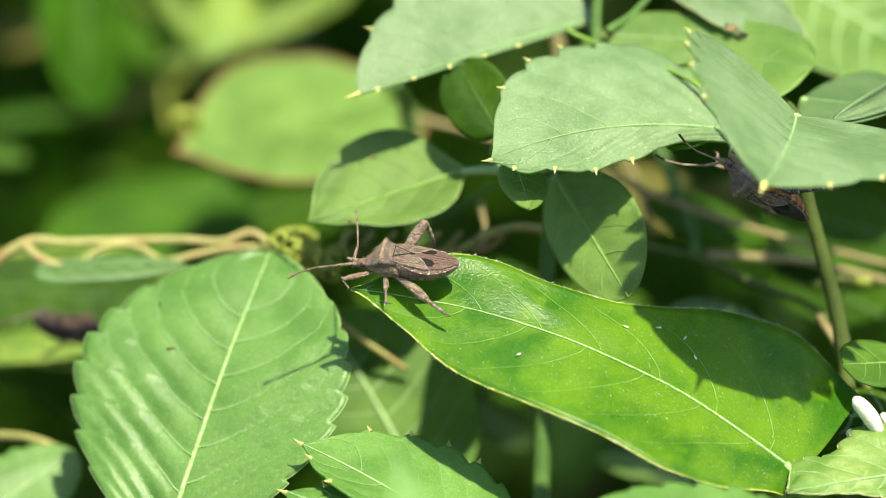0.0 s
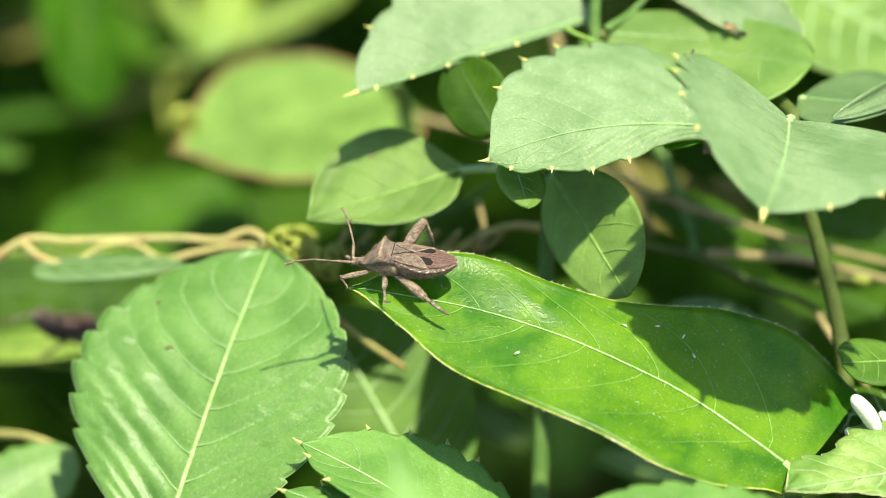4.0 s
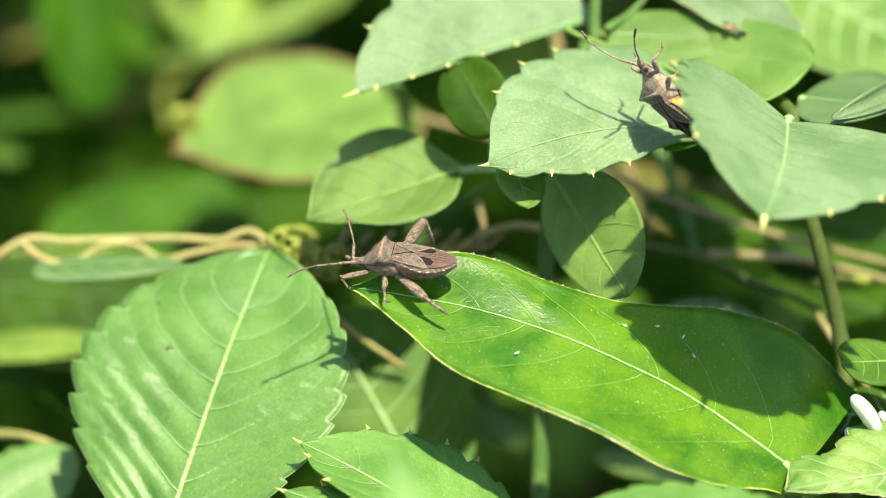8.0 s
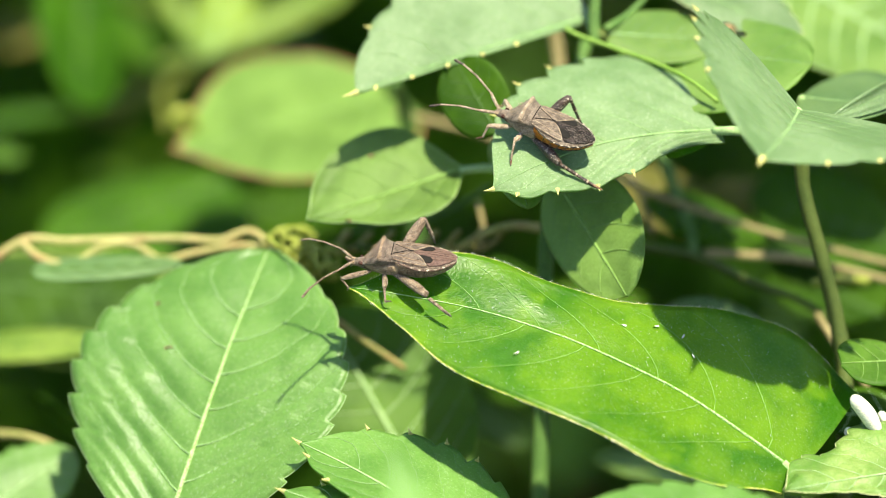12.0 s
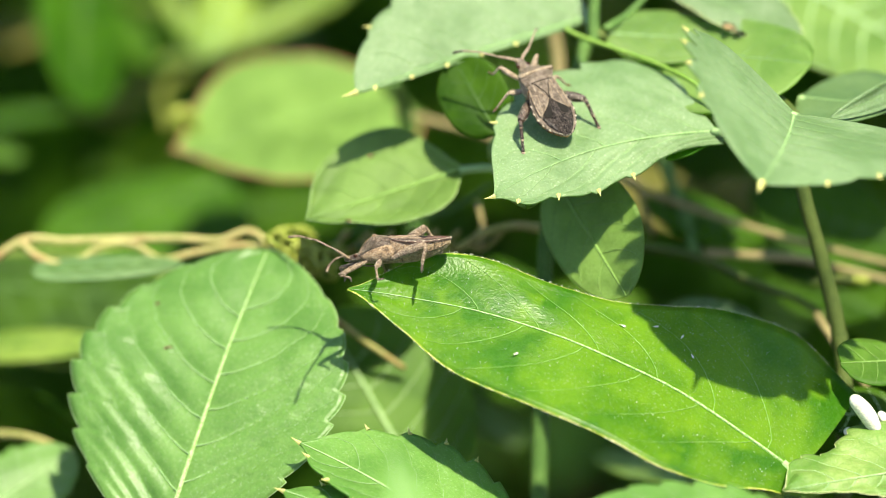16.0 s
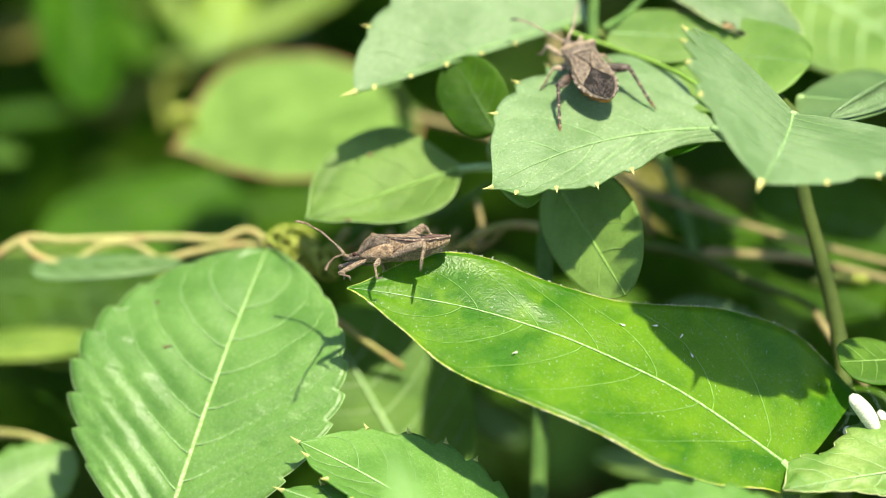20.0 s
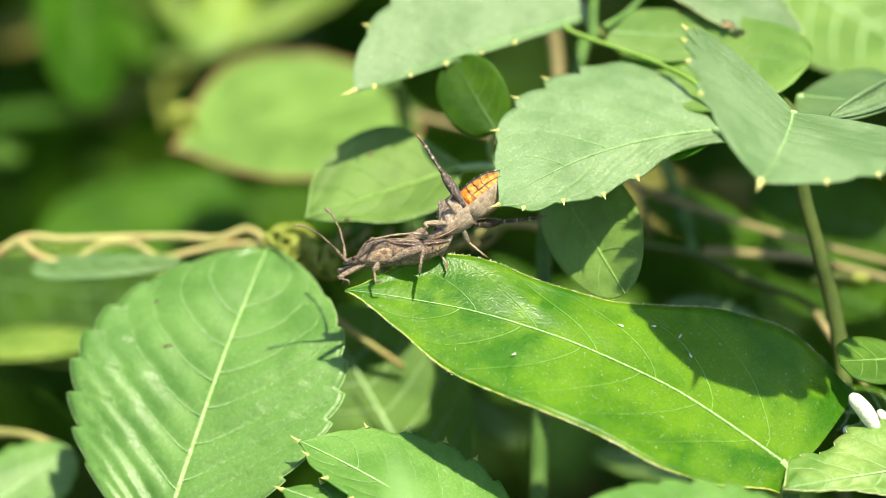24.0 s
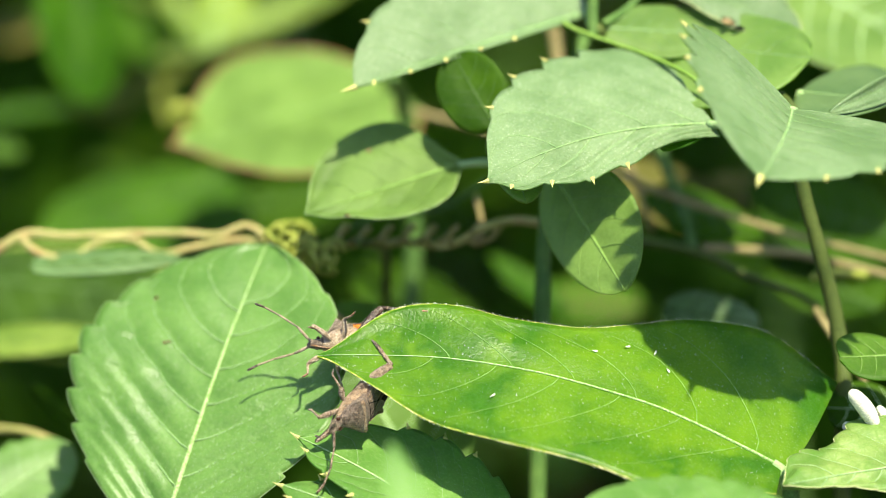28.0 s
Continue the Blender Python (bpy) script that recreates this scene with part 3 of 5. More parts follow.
# ---- the downy herb behind ----
downy_herb = plant("downy_herb", (0.013, 0.03, 0.0), "downy herb with egg-shaped leaves on an upright green stem", "herb", "thicket herbs")
stem(downy_herb, [(0.013, 0.03, 0.0), (0.013, 0.028, 0.2), (0.01269, 0.00611, 0.39663), (0.01269, 0.0121, 0.41308), (0.01327, 0.01859, 0.4309), (0.01354, 0.02164, 0.4422), (0.01453, 0.02393, 0.45142), (0.01654, 0.03047, 0.45768), (0.01894, 0.03921, 0.46416)],
     0.0013, 0.0009, STEM_GREEN, knots=0.1, label="upright green downy stem")
leaf(downy_herb, (0.00275, 0.02226, 0.45268), (-0.01703, 0.01624, 0.44784), (-0.00525, 0.02807, 0.45694), LEAF_DOWNY, outline=((0.05, 0.55, 0.9, 1.0, 1.0, 0.92, 0.78, 0.48, 0.0), (0.05, 0.42, 0.58, 0.60, 0.57, 0.48, 0.32, 0.2, 0.0)), fold=10, veins=4, lean=0.26, quilt=0.0002, rib=0.00028, vein=0.3,
     rib_material=SOFT_VEIN, edge=RIB_PALE, edge_size=0.00009, fine=True, seed=41, ripple=0.0009, stalk=[(0.00586, 0.02229, 0.45275), (0.01023, 0.02311, 0.45209), (0.0141, 0.02343, 0.45005)], stalk_size=0.0006,
     patches=[(0.78, -0.93, 0.0004), (0.48, 0.62, 0.0003)], label="egg-shaped downy leaf with small bite holes")
leaf(downy_herb, (0.01438, 0.01725, 0.45353), (0.02303, 0.00077, 0.44334), (0.02539, 0.00478, 0.45144), LEAF_DOWNY, a=0.62, b=0.59, ratio=0.75, fold=12, veins=4, lean=0.22, quilt=0.0002, rib=0.00028, vein=0.3,
     rib_material=SOFT_VEIN, fine=True, seed=42, ripple=0.0006, stalk=[(0.01453, 0.02373, 0.45087)], label="hanging egg-shaped downy leaf")
leaf(downy_herb, (0.00906, 0.00934, 0.45812), (0.01061, 0.00076, 0.45502), (0.01249, 0.00779, 0.45679), LEAF_DOWNY, a=0.5, b=0.7, ratio=0.9, veins=3, rib=0.00012, vein=0.3, rib_material=RIB_FAINT, seed=43, stalk=[(0.01045, 0.01702, 0.45584), (0.0146, 0.02418, 0.4521)], stalk_size=0.0004)
leaf(downy_herb, (0.00711, 0.01717, 0.45915), (0.00183, 0.02316, 0.46684), (0.00813, 0.02027, 0.46475), LEAF_DARK, a=0.5, b=0.45, ratio=1.1, veins=4, lean=0.25, rib=0.00014, vein=0.3, rib_material=STEM_GREEN, fine=True, seed=44,
     stalk=[(0.007, 0.02632, 0.45214), (0.01412, 0.02363, 0.44767)], stalk_size=0.0004, label="small dark egg-shaped leaf")

# ---- twining vine with its tendrils ----
vine = plant("twining_vine", (-0.02, 0.09, 0.0), "dry straw-coloured vine twining through the herbs", "vine")
W = -vine.location
stem(vine, [(-0.06131, 0.03165, 0.43460), (-0.05499, 0.03323, 0.43893), (-0.04941, 0.03320, 0.43886), (-0.04205, 0.03425, 0.43873), (-0.03378, 0.03330, 0.43915), (-0.02895, 0.03323, 0.43893), (-0.02560, 0.03363, 0.44006), (-0.02347, 0.03237, 0.43957), (-0.02302, 0.03191, 0.43831)], 0.0006, 0.0005, VINE, "tendril", "straw-coloured tendril", 8)
stem(vine, [(-0.05536, 0.03323, 0.43893), (-0.05288, 0.03150, 0.43719), (-0.04857, 0.03119, 0.43635), (-0.04456, 0.03298, 0.43824), (-0.04055, 0.03399, 0.43803), (-0.03675, 0.03236, 0.43656), (-0.03230, 0.03267, 0.43740), (-0.02708, 0.03298, 0.43824), (-0.02262, 0.03292, 0.43809), (-0.01896, 0.03485, 0.43740)], 0.00055, 0.00045, VINE, "tendril", "", 8)
stem(vine, [(-0.02332, 0.03196, 0.43845), (-0.02142, 0.03171, 0.44074), (-0.01923, 0.03277, 0.44068), (-0.01782, 0.03427, 0.43880), (-0.01896, 0.03446, 0.43634), (-0.02076, 0.03292, 0.43809), (-0.01957, 0.03176, 0.44089), (-0.01738, 0.03260, 0.44019), (-0.01670, 0.03363, 0.43705), (-0.01733, 0.03331, 0.43319), (-0.01567, 0.03420, 0.42965)], 0.0004, 0.00035, VINE_GREEN, "tendril", "green curled tendril", 7)
stem(vine, [(-0.02117, 0.03312, 0.43565), (-0.01961, 0.03246, 0.43984), (-0.01812, 0.03183, 0.43809), (-0.02005, 0.03325, 0.43599), (-0.02121, 0.03497, 0.43774), (-0.01857, 0.03478, 0.44020), (-0.01629, 0.03318, 0.43880), (-0.01779, 0.03203, 0.43565), (-0.01837, 0.03331, 0.43319)], 0.00035, 0.0003, VINE_GREEN, "tendril", "", 7)
rng = random.Random(12)
for i in range(15):
    centre = Vector((-0.01754, 0.02242, 0.44141)) + Vector((rng.uniform(-0.003, 0.0032), rng.uniform(-0.002, 0.002), rng.uniform(-0.0024, 0.0016)))
    line, turn, r = [], rng.uniform(0, 6), rng.uniform(0.0006, 0.0014)
    axis = Vector((rng.gauss(0, 1), rng.gauss(0, 1), rng.gauss(0, 1))).normalized()
    side = axis.orthogonal().normalized()
    for k in range(34):
        q = turn + k * 0.42
        line.append(centre + W + (side * math.cos(q) + axis.cross(side) * math.sin(q)) * r * (1.2 - k / 60) + axis * (k - 17) * 0.00012)
    part("tendril", tube(bmesh.new(), line, [0.0003 - 0.000003 * k for k in range(34)], 6), VINE_GREEN, vine, "olive curled tendril in a tangle")
coil_a, coil_b = Vector((-0.01357, 0.02837, 0.44054)), Vector((0.00794, 0.02648, 0.44138))
line = []
for i in range(150):
    u = i / 149
    turn = math.tau * 7.5 * u
    r = 0.0014 * (0.85 + 0.3 * noise.noise((u * 9, 0, 0)))
    line.append(coil_a.lerp(coil_b, u) + Vector((0.0012 * math.sin(turn * 1.0 + 1), r * math.cos(turn), r * math.sin(turn))))
bm = tube(bmesh.new(), [p + W for p in line], [0.00045 - 0.0001 * i / 149 for i in range(150)], 7)
part("tendril", bm, VINE_BROWN, vine, "brownish tendril coiled like a spring")
stem(vine, [(-0.01658, 0.02973, 0.43831), (-0.00621, 0.02907, 0.43950), (0.00118, 0.02700, 0.43978), (0.00631, 0.02593, 0.44282), (0.00997, 0.02618, 0.44352), (0.01485, 0.02978, 0.44144)], 0.0005, 0.0006, VINE, "tendril", "", 8)
stem(vine, [(-0.01598, 0.03446, 0.43634), (-0.01075, 0.03562, 0.43951), (-0.00702, 0.03600, 0.44055), (0.00045, 0.03831, 0.44092), (0.00647, 0.04153, 0.44378)], 0.0003, 0.0003, STEM_GREEN, "runner", "", 6)
stem(vine, [(-0.01646, 0.02382, 0.43359), (-0.01058, 0.02232, 0.42945), (-0.00472, 0.02279, 0.42491)], 0.0005, 0.0004, VINE, "runner", "", 6)
stem(vine, [(0.02109, 0.05119, 0.44446), (0.02474, 0.04624, 0.44254), (0.03448, 0.04305, 0.43964), (0.04641, 0.03988, 0.43677), (0.06148, 0.03859, 0.43323)], 0.0005, 0.00045, STEM_TAN, "runner", "straw-coloured runner")
stem(vine, [(0.02523, 0.03774, 0.43674), (0.03411, 0.03527, 0.43581), (0.04084, 0.0342, 0.43286), (0.04741, 0.03143, 0.4311), (0.05132, 0.02481, 0.43045)], 0.0006, 0.0005, STEM_BROWN, "runner", "olive runner")
stem(vine, [(0.03486, 0.03548, 0.43637), (0.04099, 0.03723, 0.43533), (0.04775, 0.03705, 0.43484), (0.06126, 0.03594, 0.4318)], 0.0006, 0.0005, STEM_TAN, "runner")
stem(vine, [(-0.00621, 0.06841, 0.445), (-0.00188, 0.06619, 0.44474), (0.00749, 0.06341, 0.44295), (0.01369, 0.06013, 0.43978)], 0.0005, 0.0005, STEM_TAN, "runner", "dry pale runner")
stem(vine, [(0.01522, 0.06219, 0.46005), (0.01600, 0.06061, 0.45571), (0.01630, 0.05876, 0.45064)], 0.0009, 0.0008, STEM_TAN, "runner")
stem(vine, [(0.00495, 0.03967, 0.44203), (0.0056, 0.02872, 0.44119), (0.00483, 0.02446, 0.44118)], 0.0004, 0.0004, STEM_TAN, "runner", "", 6)
stem(vine, [(0.02883, 0.05387, 0.44598), (0.03102, 0.05015, 0.44159), (0.03308, 0.04429, 0.43719), (0.03386, 0.0371, 0.43498)], 0.0009, 0.0007, STEM_GREEN, "runner")
stem(vine, [(0.0244, 0.05714, 0.44326), (0.02663, 0.05366, 0.43956), (0.02873, 0.04753, 0.43441)], 0.0006, 0.0005, STEM_TAN, "runner")
stem(vine, [(-0.06111, 0.02914, 0.41311), (-0.05471, 0.02531, 0.41429), (-0.04932, 0.02283, 0.41332)], 0.0006, 0.0005, VINE, "runner")
stem(vine, [(-0.02, 0.09, 0.0), (-0.018, 0.085, 0.2), (-0.01, 0.07, 0.38), (-0.00706, 0.03684, 0.43427), (-0.01054, 0.02446, 0.44118)], 0.0009, 0.0006, STEM_BROWN)

stem(vine, [(-0.03503, 0.08064, 0.43764), (-0.03531, 0.07970, 0.44091), (-0.03702, 0.07897, 0.44183), (-0.03806, 0.07856, 0.44070), (-0.03708, 0.07907, 0.43918), (-0.03586, 0.08035, 0.43977)], 0.0008, 0.0006, VINE_GREEN, "tendril", "yellowish curled tendril", 8)
stem(vine, [(0.05635, 0.03232, 0.43355), (0.05169, 0.03058, 0.4346), (0.04872, 0.03032, 0.4339)], 0.0006, 0.0005, VINE_GREEN, "runner")
stem(vine, [(0.04911, 0.02519, 0.43149), (0.05058, 0.02045, 0.43017), (0.05222, 0.01759, 0.42815), (0.05493, 0.01449, 0.42547)], 0.0005, 0.0004, STEM_TAN, "runner")

stem(vine, [(-0.06017, 0.16729, 0.41259), (-0.05077, 0.16634, 0.41581), (-0.04143, 0.16569, 0.41988), (-0.03651, 0.16106, 0.42470)], 0.0006, 0.00048, VINE_GREEN, "runner")
stem(vine, [(-0.05448, 0.17584, 0.40682), (-0.04931, 0.17840, 0.41388), (-0.04866, 0.18129, 0.42181)], 0.0006, 0.00048, VINE_GREEN, "runner")
stem(vine, [(-0.04251, 0.13787, 0.41945), (-0.04340, 0.13999, 0.42527), (-0.04119, 0.14150, 0.42943)], 0.0005, 0.00040, VINE_GREEN, "runner")

# ---- buds ----
for at, to, r in (((0.05375, -0.00773, 0.42878), (0.05056, -0.00815, 0.43346), 0.00105), ((0.05116, -0.00635, 0.42669), (0.05011, -0.0058, 0.42821), 0.0007), ((0.05535, -0.00588, 0.42801), (0.0543, -0.00509, 0.43018), 0.0006)):
    line = smooth_line([Vector(at), Vector(at).lerp(Vector(to), 0.5) + Vector((0.0003, 0, 0)), to], 6)
    n = len(line) - 1
    bud = part("bud", tube(bmesh.new(), [p - lush_herb.location for p in line], [r * (0.75 + 0.25 * math.sin(math.pi * i / n)) * (1, 0.92, 0.5)[max(0, i - n + 2)] for i in range(n + 1)], 10), BUD, lush_herb, "white tubular flower bud")

# ---- the blurred herbs further back ----
back_herb = plant("round_leaved_herb", (-0.03, 0.10, 0.0), "herb with rounded leaves at the back of the thicket", "herb", "thicket herbs")
stem(back_herb, [(-0.03, 0.10, 0.0), (-0.028, 0.09, 0.2), (-0.00506, 0.05877, 0.40681), (-0.00346, 0.06312, 0.43045), (-0.00498, 0.06279, 0.44709), (-0.00642, 0.05459, 0.45379)], 0.0018, 0.0008, STEM_GREEN)
leaf(back_herb, (-0.00816, 0.08822, 0.44093), (-0.03802, 0.07413, 0.43730), (-0.02341, 0.09991, 0.44382), LEAF_DOWNY, outline=((0.35, 0.72, 0.9, 1.0, 1.0, 0.82, 0.55, 0.24, 0.0), (0.45, 0.9, 1.02, 1.08, 1.05, 0.9, 0.62, 0.3, 0.0)), lobe=(0.002, 0.003), fold=4, veins=5, lean=0.22, quilt=0.0006, rib=0.0003, rib_material=SOFT_VEIN,
     edge=EDGE_RED, edge_size=0.0003, fine=True, vein=0.3, ripple=0.0012, seed=51, label="broad pointed leaf with a reddish edge")
leaf(back_herb, (-0.03222, 0.11630, 0.41867), (-0.05991, 0.09581, 0.41500), (-0.04841, 0.12653, 0.41753), LEAF_MOSS, outline=((0.3, 0.75, 1.0, 1.05, 1.0, 0.85, 0.6, 0.3, 0.0), (0.3, 0.8, 1.1, 1.2, 1.2, 1.0, 0.7, 0.35, 0.0)), fold=-20, curl=-6, veins=5, quilt=0.0005, rib=0.0004, vein=0.4, rib_material=STEM_GREEN, fine=True, seed=52, label="rounded leaf in half shade at the back")
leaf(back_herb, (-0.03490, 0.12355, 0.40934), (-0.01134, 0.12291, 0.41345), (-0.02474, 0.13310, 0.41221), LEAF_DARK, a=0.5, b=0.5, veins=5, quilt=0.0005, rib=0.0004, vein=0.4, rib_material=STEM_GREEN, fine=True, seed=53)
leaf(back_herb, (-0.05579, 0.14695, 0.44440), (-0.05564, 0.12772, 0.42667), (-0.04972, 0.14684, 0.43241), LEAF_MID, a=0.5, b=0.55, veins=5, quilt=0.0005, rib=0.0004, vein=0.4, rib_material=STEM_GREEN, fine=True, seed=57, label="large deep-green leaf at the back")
leaf(back_herb, (-0.05455, 0.15789, 0.43937), (-0.04264, 0.15615, 0.42292), (-0.04445, 0.17299, 0.42823), LEAF_MOSS, a=0.5, b=0.7, ratio=0.8, veins=5, quilt=0.0005, rib=0.0004, vein=0.4, rib_material=STEM_GREEN, fine=True, seed=58)
leaf(back_herb, (-0.03645, 0.13798, 0.43146), (-0.04484, 0.16046, 0.43768), (-0.04059, 0.15604, 0.43429), LEAF_BRIGHT, a=0.5, b=0.6, veins=4, rib=0.0004, vein=0.3, rib_material=RIB_PALE, fine=True, ripple=0.0012, seed=59, label="bright yellow-green leaflet")
leaf(back_herb, (-0.03557, 0.13810, 0.43179), (-0.03277, 0.16416, 0.43905), (-0.02960, 0.15195, 0.43477), LEAF_BRIGHT, a=0.5, b=0.6, veins=4, rib=0.0004, vein=0.3, rib_material=RIB_PALE, fine=True, ripple=0.0012, seed=60, label="bright yellow-green leaflet")
leaf(back_herb, (-0.03452, 0.13822, 0.43212), (-0.01626, 0.15745, 0.43818), (-0.02810, 0.15922, 0.43427), LEAF_BRIGHT, a=0.5, b=0.6, veins=4, rib=0.0004, vein=0.3, rib_material=RIB_PALE, fine=True, ripple=0.0012, seed=61, label="bright yellow-green leaflet")
leaf(back_herb, (-0.03448, 0.14432, 0.43133), (-0.04000, 0.13660, 0.43060), (-0.03849, 0.15197, 0.42896), LEAF_BRIGHT, a=0.5, b=0.5, veins=4, rib=0.0004, vein=0.3, rib_material=RIB_PALE, fine=True, ripple=0.0012, seed=73)
leaf(back_herb, (-0.03068, 0.15419, 0.42921), (-0.01998, 0.14611, 0.43040), (-0.02542, 0.15839, 0.42905), LEAF_GREY, a=0.5, b=0.5, veins=5, quilt=0.0005, rib=0.0004, vein=0.4, rib_material=STEM_GREEN, fine=True, seed=62)
leaf(back_herb, (-0.05832, 0.17489, 0.43345), (-0.04445, 0.17318, 0.42876), (-0.05145, 0.19353, 0.42620), LEAF_BRIGHT, a=0.5, b=0.5, veins=4, rib=0.0004, vein=0.3, rib_material=RIB_PALE, fine=True, ripple=0.0012, seed=74)
leaf(back_herb, (-0.08113, 0.20109, 0.41774), (-0.06715, 0.19054, 0.41798), (-0.07437, 0.20175, 0.41955), LEAF_OLIVE, a=0.5, b=0.5, veins=5, quilt=0.0005, rib=0.0004, vein=0.4, rib_material=STEM_GREEN, fine=True, seed=75, label="olive leaf far back")
leaf(back_herb, (-0.07348, 0.13726, 0.41779), (-0.06522, 0.12674, 0.41811), (-0.06906, 0.13711, 0.41737), LEAF_SOFT, a=0.5, b=0.5, veins=5, quilt=0.0005, rib=0.0004, vein=0.4, rib_material=STEM_GREEN, fine=True, seed=76)
leaf(back_herb, (-0.05917, 0.17664, 0.40903), (-0.04445, 0.16856, 0.41606), (-0.05166, 0.17792, 0.41255), LEAF_OLIVE, a=0.5, b=0.5, veins=5, quilt=0.0005, rib=0.0004, vein=0.4, rib_material=STEM_GREEN, fine=True, seed=77)
leaf(back_herb, (-0.07775, 0.16650, 0.41041), (-0.06104, 0.17712, 0.41035), (-0.07048, 0.18663, 0.40724), LEAF_MID, a=0.5, b=0.5, veins=5, quilt=0.0005, rib=0.0004, vein=0.4, rib_material=STEM_GREEN, fine=True, seed=78)
leaf(back_herb, (-0.04107, 0.15935, 0.41999), (-0.03418, 0.14951, 0.42220), (-0.03788, 0.15966, 0.42085), LEAF_MID, a=0.5, b=0.5, veins=5, quilt=0.0005, rib=0.0004, vein=0.4, rib_material=STEM_GREEN, fine=True, seed=79)
leaf(back_herb, (-0.02747, 0.14104, 0.42818), (-0.03385, 0.13582, 0.42846), (-0.03101, 0.14114, 0.42843), LEAF_BRIGHT, a=0.5, b=0.5, veins=4, rib=0.0004, vein=0.3, rib_material=RIB_PALE, fine=True, ripple=0.0012, seed=80)
leaf(back_herb, (-0.01018, 0.10246, 0.40988), (0.00079, 0.09137, 0.40865), (-0.00469, 0.10217, 0.40908), LEAF_MID, a=0.5, b=0.5, veins=5, quilt=0.0005, rib=0.0004, vein=0.4, rib_material=STEM_GREEN, fine=True, seed=81)
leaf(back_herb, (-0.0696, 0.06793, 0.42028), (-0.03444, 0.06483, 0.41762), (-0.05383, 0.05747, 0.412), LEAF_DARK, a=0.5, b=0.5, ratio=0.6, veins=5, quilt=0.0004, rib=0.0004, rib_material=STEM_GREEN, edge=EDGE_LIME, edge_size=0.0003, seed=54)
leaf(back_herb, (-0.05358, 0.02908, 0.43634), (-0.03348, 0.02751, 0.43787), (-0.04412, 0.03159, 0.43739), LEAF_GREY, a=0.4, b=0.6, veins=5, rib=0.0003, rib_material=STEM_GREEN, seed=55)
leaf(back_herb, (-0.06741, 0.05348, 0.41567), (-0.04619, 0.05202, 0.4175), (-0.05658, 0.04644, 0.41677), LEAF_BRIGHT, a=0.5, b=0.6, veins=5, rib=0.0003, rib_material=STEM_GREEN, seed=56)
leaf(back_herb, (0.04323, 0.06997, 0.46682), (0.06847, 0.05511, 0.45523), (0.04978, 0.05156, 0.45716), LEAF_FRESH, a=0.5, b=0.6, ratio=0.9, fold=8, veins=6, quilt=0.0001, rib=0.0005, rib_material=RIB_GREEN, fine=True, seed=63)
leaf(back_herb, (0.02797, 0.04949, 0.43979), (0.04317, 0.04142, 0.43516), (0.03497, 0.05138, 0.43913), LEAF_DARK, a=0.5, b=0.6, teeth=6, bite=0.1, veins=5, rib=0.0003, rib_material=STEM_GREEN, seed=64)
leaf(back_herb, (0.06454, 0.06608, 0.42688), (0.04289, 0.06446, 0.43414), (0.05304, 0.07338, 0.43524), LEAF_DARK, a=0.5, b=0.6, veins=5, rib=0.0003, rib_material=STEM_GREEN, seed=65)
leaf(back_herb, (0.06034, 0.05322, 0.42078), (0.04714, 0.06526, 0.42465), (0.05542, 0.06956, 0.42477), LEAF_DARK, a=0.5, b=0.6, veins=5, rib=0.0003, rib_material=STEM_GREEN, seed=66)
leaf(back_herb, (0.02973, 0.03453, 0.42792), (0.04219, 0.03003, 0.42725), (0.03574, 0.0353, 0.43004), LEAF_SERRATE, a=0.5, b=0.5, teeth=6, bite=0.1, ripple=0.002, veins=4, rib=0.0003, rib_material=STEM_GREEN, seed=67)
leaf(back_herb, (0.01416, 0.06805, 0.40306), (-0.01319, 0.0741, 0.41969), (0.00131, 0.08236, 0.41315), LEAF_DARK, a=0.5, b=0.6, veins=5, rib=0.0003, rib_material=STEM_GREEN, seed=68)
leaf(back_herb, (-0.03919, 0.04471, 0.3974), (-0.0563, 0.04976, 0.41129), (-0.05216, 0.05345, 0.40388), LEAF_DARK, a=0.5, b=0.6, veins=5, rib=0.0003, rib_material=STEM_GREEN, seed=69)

leaf(back_herb, (0.0222, 0.07905, 0.4333), (0.04348, 0.07011, 0.42626), (0.0338, 0.08445, 0.43059), LEAF_OLIVE, a=0.5, b=0.6, veins=5, rib=0.0003, rib_material=STEM_TAN, seed=70, label="olive withering leaf")
leaf(back_herb, (0.06607, 0.07952, 0.42287), (0.03829, 0.07823, 0.43103), (0.05201, 0.08768, 0.42775), LEAF_OLIVE, a=0.5, b=0.6, veins=5, rib=0.0003, rib_material=STEM_TAN, seed=71, label="olive withering leaf")
leaf(back_herb, (0.01848, 0.08124, 0.41007), (0.00696, 0.07813, 0.41906), (0.01198, 0.08536, 0.41553), LEAF_MID, a=0.5, b=0.6, veins=5, rib=0.0003, rib_material=STEM_GREEN, seed=72)
leaf(back_herb, (0.01001, 0.06551, 0.39607), (0.00568, 0.07712, 0.39874), (0.01100, 0.07628, 0.39643), LEAF_DOWNY, a=0.5, b=0.6, veins=4, rib=0.0003, rib_material=RIB_GREEN, seed=82)
leaf(back_herb, (0.03282, 0.03597, 0.40263), (0.02329, 0.04690, 0.40343), (0.02898, 0.05152, 0.40150), LEAF_DOWNY, a=0.5, b=0.6, veins=4, rib=0.0003, rib_material=RIB_GREEN, seed=83)
leaf(back_herb, (0.02999, 0.10920, 0.39916), (0.01564, 0.11943, 0.39804), (0.02261, 0.12033, 0.40050), LEAF_MOSS, a=0.5, b=0.6, veins=4, rib=0.0003, rib_material=STEM_TAN, seed=84)


